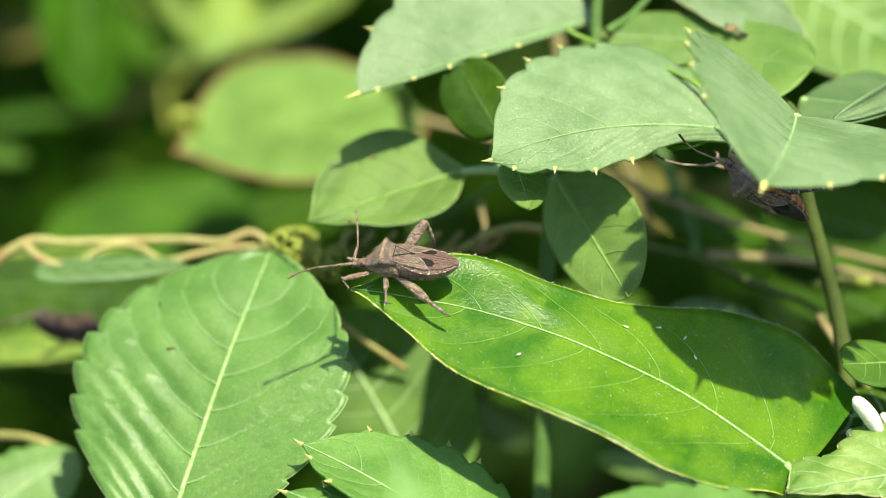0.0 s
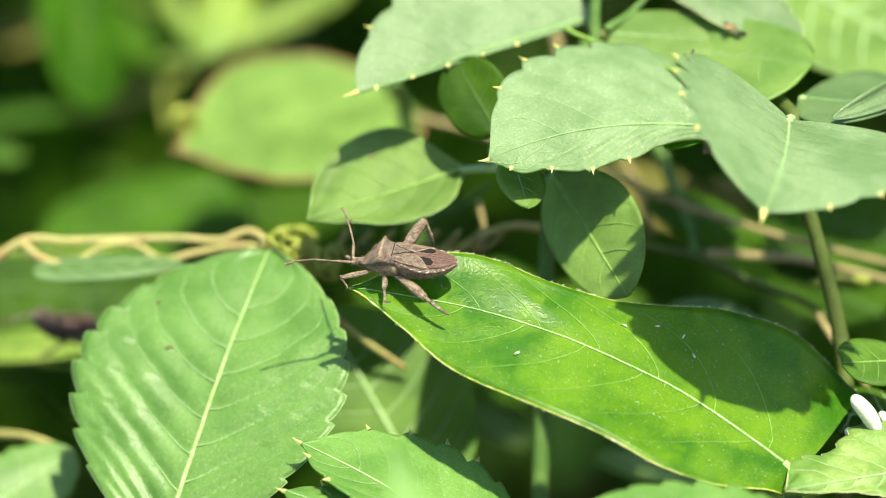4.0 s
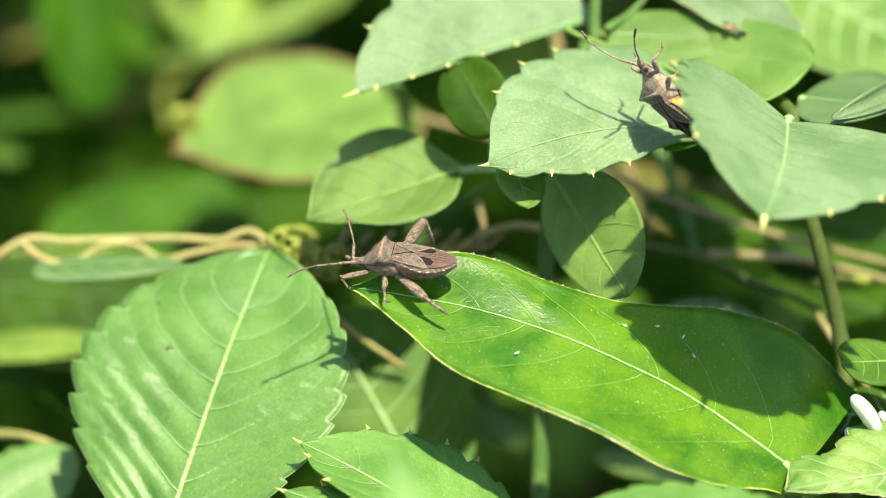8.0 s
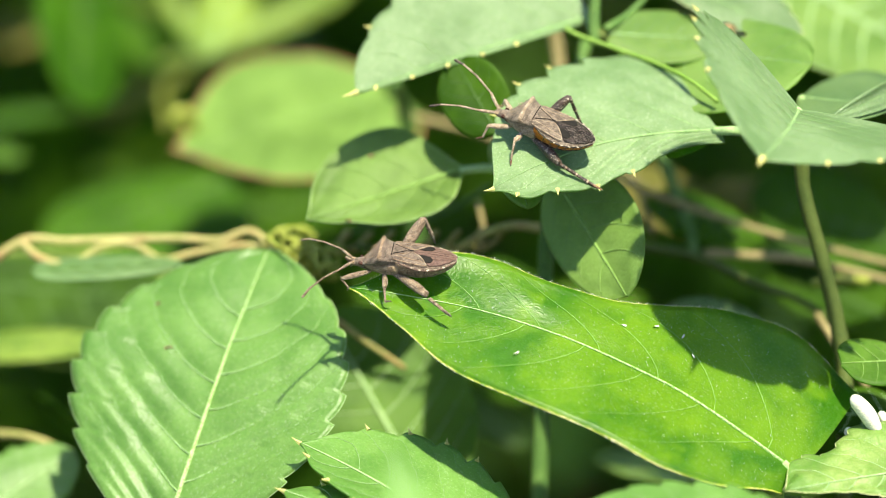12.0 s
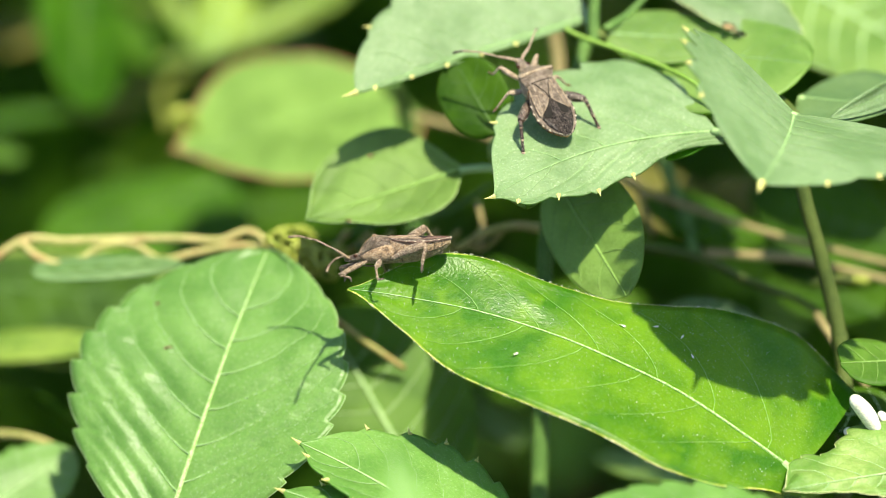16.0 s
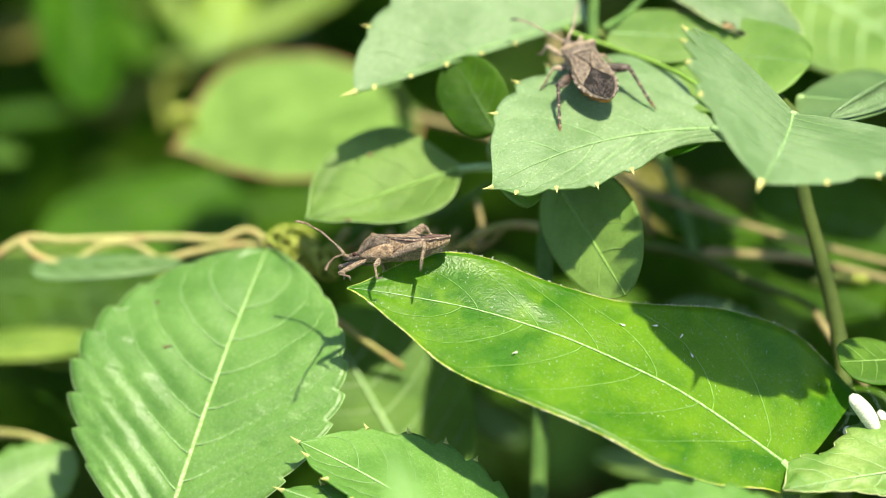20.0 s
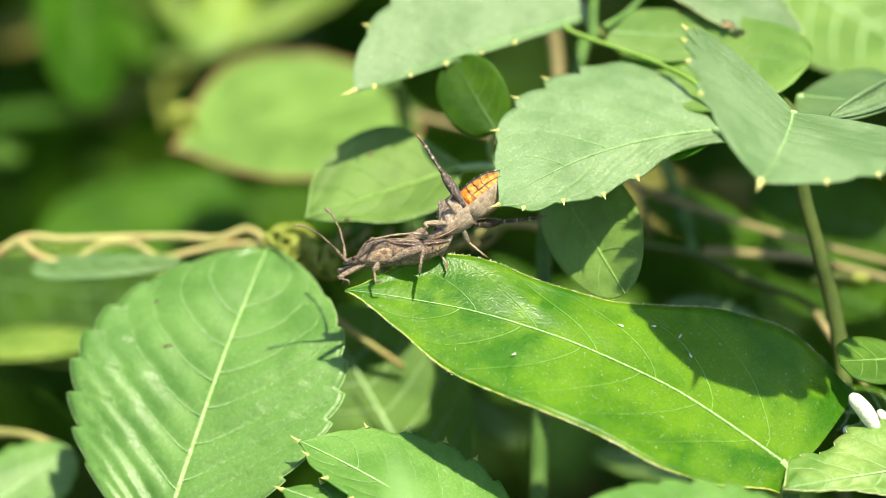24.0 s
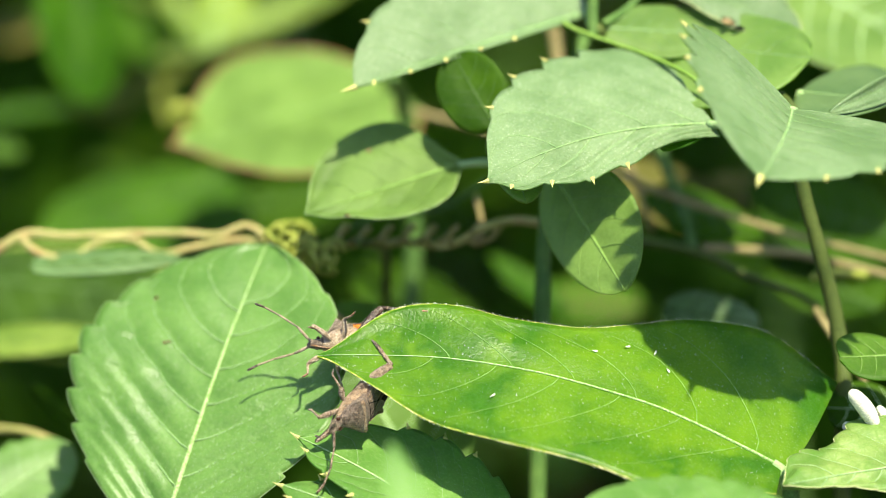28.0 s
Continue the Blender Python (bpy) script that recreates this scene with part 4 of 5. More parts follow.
# ---- undergrowth behind: many loose leaves, past counting ----
def undergrowth(name, count, near, deep, wide, depth, over, size, material, label, seed):
    """A mass of small curved leaves between two depths; its top lies over a slope that falls away from the viewer, its leaves thin out below."""
    rng = random.Random(seed)
    verts, faces = [], []
    for _ in range(count):
        y = rng.uniform(near, deep)
        x = rng.uniform(-wide, wide)
        top = 0.45 - 0.364 * y + over + 0.03 * noise.noise((x * 9, y * 9, seed))
        centre = Vector((x, y, top - depth * rng.random() ** 1.5))
        if centre.z < 0.01:
            continue
        ln = size * rng.uniform(0.6, 1.3)
        turn = Euler((rng.gauss(0.25, 0.45), rng.gauss(0.2, 0.5), rng.uniform(0, math.tau))).to_matrix()
        start = len(verts)
        for i in range(7):
            s = i / 6
            w = ln * 0.36 * (s ** 0.5 * (1 - s) ** 0.7) / 0.42 + 0.0003
            for d in (-1, 0, 1):
                verts.append(tuple(centre + turn @ Vector((s * ln, d * w * 0.62, 0.3 * abs(d) * w - ln * 0.25 * s * s))))
        for i in range(6):
            for j in range(2):
                q = start + 3 * i + j
                faces.append((q, q + 3, q + 4, q + 1))
    me = bpy.data.meshes.new(name)
    me.from_pydata(verts, [], faces)
    me.polygons.foreach_set("use_smooth", [True] * len(me.polygons))
    me.materials.append(material)
    return tagged(new(name, me), label, "foliage", kind="stuff")


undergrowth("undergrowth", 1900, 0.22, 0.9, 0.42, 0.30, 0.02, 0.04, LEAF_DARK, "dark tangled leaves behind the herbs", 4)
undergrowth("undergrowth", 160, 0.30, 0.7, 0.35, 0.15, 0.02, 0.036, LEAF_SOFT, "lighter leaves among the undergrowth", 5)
undergrowth("undergrowth", 3000, 0.6, 1.5, 0.7, 0.30, 0.10, 0.055, LEAF_DARK, "deep leaves filling the thicket, in a shade-dark green", 6)
# added layer above the view, unseen; it only blocks sun and sky light behind
undergrowth("undergrowth", 3400, 0.13, 1.1, 0.5, 0.10, 0.21, 0.045, LEAF_DARK, "unseen leaves added above the view to shade the thicket", 7)
undergrowth("leaf_litter", 260, 0.36, 0.7, 0.40, 0.20, 0.03, 0.035, LEAF_DEAD, "dead brown leaves caught in the undergrowth", 9)

# stalks that carry the undergrowth
rng = random.Random(15)
bm = bmesh.new()
for _ in range(260):
    x, y = rng.uniform(-0.5, 0.5), rng.uniform(0.22, 1.3)
    foot, top = Vector((x, y, 0.0)), Vector((x + rng.gauss(0, 0.03), y + rng.gauss(0, 0.03), max(0.12, 0.47 - 0.364 * y)))
    tube(bm, [foot, foot.lerp(top, 0.5) + Vector((rng.gauss(0, 0.01), rng.gauss(0, 0.01), 0)), top], [0.0022, 0.0017, 0.001], 5)
tagged(part("undergrowth_stalks", bm, STEM_GREEN, None, "thin green stalks of the undergrowth"), "thin green stalks of the undergrowth", "foliage", kind="stuff")


# ---- bugs ----
def loft(bm, rings, close=True):
    """Skins rings of equal count."""
    made = [[bm.verts.new(p) for p in r] for r in rings]
    n = len(made[0])
    for a, b in zip(made, made[1:]):
        for j in range(n):
            bm.faces.new((a[j], a[(j + 1) % n], b[(j + 1) % n], b[j]))
    if close:
        bm.faces.new(made[0][::-1])
        bm.faces.new(made[-1])
    bmesh.ops.recalc_face_normals(bm, faces=bm.faces[:])
    return bm


def oval(x, w, top, low, z=0.0, n=18, square=0.85):
    """A ring across the body, in mm: half width w, height top above and low below z."""
    ring = []
    for j in range(n):
        c, s = math.cos(math.tau * j / n), math.sin(math.tau * j / n)
        c, s = math.copysign(abs(c) ** square, c), math.copysign(abs(s) ** square, s)
        ring.append(Vector((x, w * c, z + (top if s > 0 else low) * s)) * 0.001)
    return ring


def mm(*p):
    return Vector(p) * 0.001


def plate(outline, height, thick, n=10):
    """A domed plate over a symmetric or free outline of (x, y) in mm; height(x, y) gives its upper face."""
    bm = bmesh.new()
    cx = sum(p[0] for p in outline) / len(outline)
    cy = sum(p[1] for p in outline) / len(outline)
    m = len(outline)
    mid = bm.verts.new(mm(cx, cy, height(cx, cy)))
    upper = [[bm.verts.new(mm(cx + (x - cx) * k / n, cy + (y - cy) * k / n, height(cx + (x - cx) * k / n, cy + (y - cy) * k / n))) for x, y in outline] for k in range(1, n + 1)]
    lower = [bm.verts.new(mm(x, y, height(x, y) - thick)) for x, y in outline]
    for a, b in zip(upper, upper[1:]):
        for j in range(m):
            bm.faces.new((a[j], a[(j + 1) % m], b[(j + 1) % m], b[j]))
    for j in range(m):
        bm.faces.new((mid, upper[0][j], upper[0][(j + 1) % m]))
        bm.faces.new((upper[-1][j], upper[-1][(j + 1) % m], lower[(j + 1) % m], lower[j]))
    bm.faces.new(lower[::-1])
    bmesh.ops.recalc_face_normals(bm, faces=bm.faces[:])
    return bm


def rounded(outline, steps=3):
    """The same outline with its corners eased."""
    line = smooth_line([(*p, 0) for p in (*outline, outline[0])], steps)
    return [(p.x, p.y) for p in line[:-1]]


def leg_of(bug, hip, knee, ankle, toe, thick, skins, label=""):
    """A leg with its origin at the hip: femur, and under it tibia and foot. Points in mm in the bug's space."""
    h, k, a, t = (mm(*p) for p in (hip, knee, ankle, toe))
    k, a, t = k - h, a - h, t - h
    bow = (k.cross(a)).normalized() * 0.00012 if k.cross(a).length > 0 else Vector()
    n = 12
    line = [k * (i / n) + bow * math.sin(math.pi * i / n) for i in range(n + 1)]
    peak = 0.62 if thick > 0.45 else 0.5
    swell = [thick * 0.001 * (0.42 + 0.78 * math.sin(math.pi * (0.10 + 0.74 * (i / n) ** (math.log(0.5405) / math.log(peak)))) ** 1.3) for i in range(n + 1)]
    bm = tube(bmesh.new(), line, swell, 10)
    for i in range(3, n):
        p = line[i] + (a - k).normalized() * swell[i] * 0.8
        tube(bm, [p, p + (a - k).normalized() * thick * 0.0004], [thick * 0.00022, 0.00001], 4)
    femur = part("femur", bm, skins[0], bug, label)
    femur.location = h
    bm = bmesh.new()
    rng = random.Random(int(hip[1] * 10) + 50)
    ahead = k.normalized()
    side = ahead.orthogonal().normalized()
    for _ in range(52 if thick > 0.45 else 26):
        i = rng.randint(1, n - 1)
        q = rng.uniform(0, math.tau)
        p = line[i].lerp(line[i + 1], rng.random()) + (side * math.cos(q) + ahead.cross(side) * math.sin(q)) * swell[i] * 0.97
        bmesh.ops.create_icosphere(bm, subdivisions=1, radius=rng.uniform(0.00003, 0.00008), matrix=Matrix.Translation(p))
    part("stud", bm, IVORY, femur, "ivory warts on the thigh")
    m = 9
    line = [k.lerp(a, i / m) for i in range(m + 1)]
    thin = thick * 0.00042 if thick > 0.45 else thick * 0.0005
    tibia = part("tibia", tube(bmesh.new(), line, [thin * (1.05 - 0.25 * i / m + 0.16 * (i % 3 == 1) + 0.2 * (i == m)) for i in range(m + 1)], 8), skins[1], femur)
    pieces = [tibia]
    if thick > 0.45:
        for f in (0.18, 0.5, 0.84):
            pieces.append(part("tibia_ring", tube(bmesh.new(), [k.lerp(a, f - 0.035), k.lerp(a, f), k.lerp(a, f + 0.03)], [thin * 0.95, thin * 1.22, thin * 0.95], 8), FAWN, femur, "pale ring on the shin"))
    pieces.append(part("foot", tube(bmesh.new(), [a, a.lerp(t, 0.3), a.lerp(t, 0.34), a.lerp(t, 0.62), a.lerp(t, 0.66), t], [thin * 0.85, thin, thin * 0.7, thin * 0.9, thin * 0.65, thin * 0.35], 7), skins[2], femur))
    return femur, pieces, k, a


def bug(name, label, skins, legs, feelers):
    """A leaf-footed bug, 13 mm long, its origin in the middle of its body, head towards +x."""
    top_skin, under_skin, side_skin, wing_skin, tail_skin, leg_skin, hind_skin, foot_skin = skins
    ob = tagged(new(name), label, "bug", "leaf-footed bugs")

    def roof(x, y):
        """The height of the folded wings."""
        return 1.62 - 0.105 * (1.3 - x) - 0.075 * y * y

    def rim(x, w):
        """The height of the abdomen's edge."""
        return roof(x, w) - 0.26

    # abdomen and breast
    hull = ((-6.45, 0.30, -0.10), (-6.0, 0.95, -0.45), (-5.0, 1.74, -1.05), (-3.6, 2.36, -1.55), (-2.0, 2.5, -1.85), (-0.4, 2.25, -1.85), (0.8, 2.0, -1.75))
    part("abdomen", loft(bmesh.new(), [oval(x, w, 0.12, rim(x, w) - low, rim(x, w), 22, 0.95) for x, w, low in hull]), side_skin, ob)
    rings = [oval(x, w * 0.62, 0.1, (rim(x, w) - low) * 0.30, rim(x, w) - (rim(x, w) - low) * 0.73) for x, w, low in hull[1:]]
    part("belly", loft(bmesh.new(), rings), under_skin, ob)
    rng = random.Random(3)
    for x, w, low in ((-5.6, 1.5, -0.7), (-4.8, 2.0, -1.15), (-3.9, 2.34, -1.46), (-2.9, 2.49, -1.7), (-1.9, 2.5, -1.86), (-0.9, 2.36, -1.86)):
        z = rim(x, w)
        for d in (-1, 1):
            line = [mm(x + 0.22 * math.sin(3 * q) + rng.uniform(-0.09, 0.09), d * w * math.cos(q) * 1.005, z - (z - low) * 1.01 * abs(math.sin(q)) ** 0.95) for q in (math.pi * k / 26 for k in range(9))]
            part("segment_line", tube(bmesh.new(), line, [0.00008 - 0.000005 * k for k in range(9)], 5), hind_skin, ob)
    for d in (-1, 1):
        line = [mm(x, d * w * 0.80 + rng.uniform(-0.06, 0.06), rim(x, w) - (rim(x, w) - low) * rng.uniform(0.56, 0.68)) for x, w, low in hull[1:6]]
        part("segment_line", tube(bmesh.new(), smooth_line(line, 4), 0.00006, 5), hind_skin, ob)
    half = [(0.6, 1.95), (-0.6, 2.36), (-2.0, 2.62), (-3.6, 2.48), (-5.0, 1.86), (-6.0, 1.04), (-6.5, 0.34)]
    part("abdomen_back", plate(rounded(half + [(x, -y) for x, y in half[::-1]], 2), lambda x, y: roof(x, y) - 0.2, 0.2), wing_skin, ob, "flat flared back of the abdomen")
    rings = [oval(x, w, t, l, 0.0) for x, w, t, l in ((0.5, 2.0, 0.7, 1.78), (1.6, 2.02, 0.8, 1.82), (2.8, 1.85, 0.8, 1.75), (3.9, 1.4, 0.3, 1.6), (4.5, 1.0, -0.1, 1.4), (4.9, 0.75, -0.3, 1.15))]
    part("breast", loft(bmesh.new(), rings), under_skin, ob)
    # steep shield behind the head, its back edge of the slope drawn out into two blunt shoulder corners
    rings = []
    for x, w, t, side in ((4.98, 0.78, -0.08, -0.45), (4.75, 0.92, 0.14, -0.40), (4.4, 1.14, 0.52, -0.28), (4.0, 1.46, 0.98, -0.02), (3.6, 1.84, 1.36, 0.42), (3.3, 2.14, 1.60, 0.95), (3.08, 2.36, 1.74, 1.32),
                          (2.85, 2.45, 1.82, 1.52), (2.6, 2.42, 1.83, 1.50), (2.3, 2.28, 1.80, 1.32), (1.8, 2.1, 1.74, 1.08), (1.2, 1.98, 1.66, 0.98), (0.4, 1.95, 1.40, 0.85)):
        ring = []
        for j in range(24):
            c, v = math.cos(math.tau * j / 24), math.sin(math.tau * j / 24)
            y = w * math.copysign(abs(c) ** 0.75, c)
            bulge = 0.05 * noise.noise((x * 2.2, y * 2.2, 1.0))
            ring.append(mm(x, y * (1 + 0.24 * min(v, 0.0)), side + ((t - side) * abs(v) ** 1.1 if v > 0 else (side + 0.75) * v) + bulge))
        rings.append(ring)
    part("shield", loft(bmesh.new(), rings), top_skin, ob, "steep shield with raised shoulder corners")
    part("collar_ridge", tube(bmesh.new(), [mm(2.86 - 0.05 * abs(y), y, 1.80 - 0.035 * y * y) for y in (-2.3, -1.95, -1.4, -0.7, 0, 0.7, 1.4, 1.95, 2.3)], [0.00024, 0.00030, 0.00026, 0.00021, 0.00018, 0.00021, 0.00026, 0.00030, 0.00024], 6), under_skin, ob, "pale ridge across the shoulders")
    bm = bmesh.new()
    rng = random.Random(8)
    for _ in range(70):
        x = rng.uniform(3.0, 4.8)
        u = (x - 2.9) / 2.05
        y = rng.uniform(-0.85, 0.85) * (2.4 - 1.6 * u)
        z = 1.76 - 0.35 * u - 1.5 * u ** 2 - 0.10 * y * y
        bmesh.ops.create_icosphere(bm, subdivisions=1, radius=rng.uniform(0.00004, 0.00008), matrix=Matrix.Translation(mm(x, y, z)))
    tagged(part("granule", bm, under_skin, ob, "pale granules on the shield"), kind="stuff")
    # ivory grains on the abdomen's edge, standing for white scales and sun glints, thickest towards the tail, and dark
    # seams round the plates
    bm = bmesh.new()
    rng = random.Random(12)
    edge = smooth_line([mm(x, w, roof(x, w) - 0.2) for x, w in ((0.2, 2.2), (-0.6, 2.42), (-2.0, 2.68), (-3.6, 2.53), (-5.0, 1.91), (-6.0, 1.09), (-6.54, 0.2))], 8)
    for _ in range(150):
        p = edge[int(len(edge) * (1 - rng.random() ** 1.5) * 0.999)].copy()
        p += mm(rng.gauss(0, 0.07), -abs(rng.gauss(0, 0.16)), rng.gauss(0.05, 0.06))
        p.y *= rng.choice((-1, 1))
        bmesh.ops.create_icosphere(bm, subdivisions=1, radius=rng.uniform(0.00002, 0.000065), matrix=Matrix.Translation(p))
    tagged(part("rim_glint_grain", bm, IVORY, ob, "whitish grains for scales and glints along the abdomen edge"), kind="stuff")
    seams = [[(1.38, y) for y in (-1.3, -0.9, -0.4, 0, 0.4, 0.9, 1.3)]] + [[(1.2, d * 0.98), (0.4, d * 0.57), (-0.2, d * 0.25), (-0.8, d * 0.05), (-1.2, d * 0.1)] for d in (-1, 1)]
    for points in seams:
        part("seam", tube(bmesh.new(), [mm(x, y, roof(x, y) + 0.07) for x, y in points], 0.00006, 5), SOOT, ob, "dark seam between the plates")
    # head, eyes, snout
    rings = [oval(x, w, t, l, z, 14) for x, w, t, l, z in ((4.7, 0.70, 0.50, 0.6, -0.55), (5.2, 0.72, 0.48, 0.55, -0.60), (5.6, 0.66, 0.45, 0.5, -0.66), (6.1, 0.56, 0.36, 0.42, -0.72), (6.5, 0.40, 0.26, 0.32, -0.78), (6.8, 0.16, 0.12, 0.16, -0.84))]
    head = part("head", loft(bmesh.new(), rings), top_skin, ob)
    for d in (-1, 1):
        bm = bmesh.new()
        bmesh.ops.create_uvsphere(bm, u_segments=10, v_segments=7, radius=0.00027, matrix=Matrix.Translation(mm(5.35, d * 0.68, -0.42)))
        part("eye", bm, EYE_DARK, head)
        part("antenna_socket", tube(bmesh.new(), [mm(6.15, d * 0.38, -0.58), mm(6.55, d * 0.5, -0.5)], [0.00024, 0.0002], 7), under_skin, head)
    part("snout", tube(bmesh.new(), [mm(6.3, 0, -1.0), mm(5.3, 0, -1.4), mm(4.2, 0, -1.8), mm(2.6, 0, -1.95)], [0.00016, 0.00014, 0.00012, 0.00006], 6), foot_skin, head)
    # wings: scutellum, leathery forewings, thin membrane
    part("scutellum", plate(rounded([(1.3, -1.0), (1.35, 0), (1.3, 1.0), (0.4, 0.55), (-0.8, 0.0), (0.4, -0.55)]), lambda x, y: roof(x, y) + 0.09 - 0.05 * max(0.0, x - 0.6), 0.3), top_skin, ob, "small triangular plate between the wings")
    for d in (-1, 1):
        outline = [(1.3, 0.85), (1.4, 1.5), (0.9, 1.92), (-0.4, 2.12), (-1.9, 2.28), (-3.1, 2.22), (-2.7, 1.5), (-2.0, 0.75), (-0.95, 0.04), (0.3, 0.55)]
        part("forewing", plate([(x, d * y) for x, y in rounded(outline, 2)], lambda x, y: roof(x, y) + 0.02, 0.2), wing_skin, ob)
        for points, r in ((((1.2, 1.82), (0.0, 2.0), (-1.6, 2.18), (-3.0, 2.15)), 0.00007), (((1.1, 1.2), (0.0, 1.35), (-1.2, 1.5), (-2.6, 1.7)), 0.00005), (((0.9, 0.95), (0.1, 0.75), (-0.9, 0.42), (-1.5, 0.35)), 0.00005)):
            line = [mm(x, d * y, roof(x, d * y) + 0.04) for x, y in points]
            part("wing_vein", tube(bmesh.new(), smooth_line(line, 4), r, 5), under_skin, ob)
        line = [mm(x, d * y, roof(x, d * y) + 0.05) for x, y in ((-3.05, 2.15), (-2.6, 1.45), (-1.95, 0.75), (-1.05, 0.08))]
        part("wing_edge", tube(bmesh.new(), smooth_line(line, 4), [0.00003 + 0.00004 * math.sin(math.pi * k / 12) for k in range(13)], 5), FAWN, ob, "pale wing edge")
        part("wing_patch", plate([(x, d * y) for x, y in ((-1.85, 0.62), (-2.3, 1.2), (-2.8, 1.65), (-3.5, 1.62), (-3.75, 1.1), (-3.3, 0.62), (-2.5, 0.5))], lambda x, y: roof(x, y) + 0.05, 0.12), SOOT, ob, "blackish wing patch")
        for x, w in ((-1.2, 2.50), (-2.25, 2.62), (-3.2, 2.55), (-4.2, 2.26), (-5.1, 1.82)):
            z = roof(x, w) - 0.24
            line = [mm(x + 0.22, d * (w + 0.0), z), mm(x, d * (w + 0.07), z), mm(x - 0.16, d * (w - 0.05), z)]
            part("edge_spot", tube(bmesh.new(), line, [0.00004, rng.uniform(0.00007, 0.00013), 0.00004], 6), IVORY, ob, "ivory spot on the abdomen edge")
        line = [mm(x, d * w, roof(x, w) - 0.27) for x, w in ((0.6, 2.0), (-0.6, 2.4), (-2.0, 2.66), (-3.6, 2.51), (-5.0, 1.89), (-6.0, 1.07), (-6.52, 0.36))]
        part("abdomen_edge", tube(bmesh.new(), smooth_line(line, 4), 0.00009, 6), tail_skin, ob)
    half = [(-1.9, 0.8), (-2.7, 1.65), (-3.4, 2.05), (-4.6, 1.72), (-5.7, 1.08), (-6.4, 0.42)]
    part("membrane", plate([(-1.1, 0.0), *half, (-6.6, 0.0), *((x, -y) for x, y in half[::-1])], lambda x, y: roof(x, y) - 0.02 + 0.03 * noise.noise((x * 1.6, y * 4, 2)), 0.14), tail_skin, ob, "thin dark wing membrane")
    for y in (-1.0, -0.5, 0.0, 0.5, 1.0):
        line = [mm(x, y * (1 - 0.25 * k / 4), roof(x, y) + 0.01) for k, x in enumerate((-3.0, -3.8, -4.6, -5.4, -6.1))]
        part("membrane_vein", tube(bmesh.new(), line, 0.00004, 4), tail_skin, ob)
    # six legs
    made = [leg_of(ob, *points, thick, (hind_skin if thick > 0.45 else leg_skin, hind_skin if thick > 0.45 else leg_skin, foot_skin)) for points, thick in legs]
    # feelers in four joints
    horns = []
    for d, points in zip((-1, 1), feelers):
        root = mm(6.5, d * 0.48, -0.5)
        pts = [Vector(), *(mm(*p) - root for p in points)]
        horn = part("antenna", tube(bmesh.new(), [pts[0], pts[0].lerp(pts[1], 0.15), pts[0].lerp(pts[1], 0.6), pts[1]], [0.00012, 0.0002, 0.0002, 0.00016], 8), leg_skin, ob)
        horn.location = root
        for a, b, r in ((pts[1], pts[2], 0.00013), (pts[2], pts[3], 0.00012), (pts[3], pts[4], 0.00016)):
            part("antenna_joint", tube(bmesh.new(), [a, a.lerp(b, 0.5), a.lerp(b, 0.9), b], [r * 0.8, r, r, r * (1.1 if r < 0.00015 else 0.4)], 7), hind_skin if r > 0.00015 else leg_skin, horn)
        horns.append(horn)
    return ob, made, horns


def six(spread=1.0, down=3.0):
    """Leg points for an easy stance: front, middle, hind, each right then left; down is the height over the leaf."""
    out = []
    for hip, knee, ankle, toe, thick in (((4.0, 0.9, -1.3), (6.4, 2.5, -0.9), (6.7, 3.0, -down + 0.4), (7.5, 3.3, -down), 0.30),
                                         ((2.4, 1.2, -1.3), (2.5, 3.4, -0.8), (2.1, 4.7, -down + 0.3), (1.8, 5.4, -down), 0.30),
                                         ((1.0, 1.3, -1.3), (-2.4, 4.4, 0.4), (-6.2, 5.3, -down + 0.6), (-7.4, 5.6, -down), 0.54)):
        for d in (-1, 1):
            out.append((tuple((x, d * y * (spread if i else 1), z) for i, (x, y, z) in enumerate((hip, knee, ankle, toe))), thick))
    return out


FEELERS = ([(7.9, -1.8, 0.3), (10.2, -3.0, 1.1), (12.2, -4.0, 1.3), (13.5, -4.6, 1.0)], [(7.9, 1.8, 0.3), (10.2, 3.0, 1.1), (12.2, 4.0, 1.3), (13.5, 4.6, 1.0)])

# the first bug's stance: right and left leg of each pair
BROWN_STANCE = [(((4.0, -0.9, -1.3), (7.6, -2.0, -1.6), (6.9, -2.4, -2.9), (7.1, -2.5, -3.3)), 0.30), (((4.0, 0.9, -1.3), (7.6, 2.0, -1.9), (6.7, 2.4, -2.9), (6.9, 2.4, -3.4)), 0.30),
                (((2.4, -1.2, -1.3), (2.5, -3.2, -1.6), (2.1, -4.4, -2.9), (1.5, -4.8, -3.1)), 0.30), (((2.4, 1.2, -1.3), (2.0, 3.2, -2.1), (1.75, 4.4, -3.2), (1.0, 4.1, -3.3)), 0.30),
                (((1.0, -1.3, -1.0), (-1.8, -4.4, 3.3), (-2.6, -5.0, 0.4), (-2.9, -5.2, -1.0)), 0.62), (((1.0, 1.3, -1.3), (-3.3, 4.4, -2.1), (-5.3, 5.5, -2.8), (-6.4, 5.9, -3.2)), 0.52)]
brown_bug, brown_legs, brown_horns = bug("leaf_footed_bug", "mottled grey-brown leaf-footed bug resting on the glossy leaf",
                                         (TAUPE, HAZEL, HAZEL, TAUPE, UMBER, BROWN, BROWN, TAUPE), BROWN_STANCE, FEELERS)
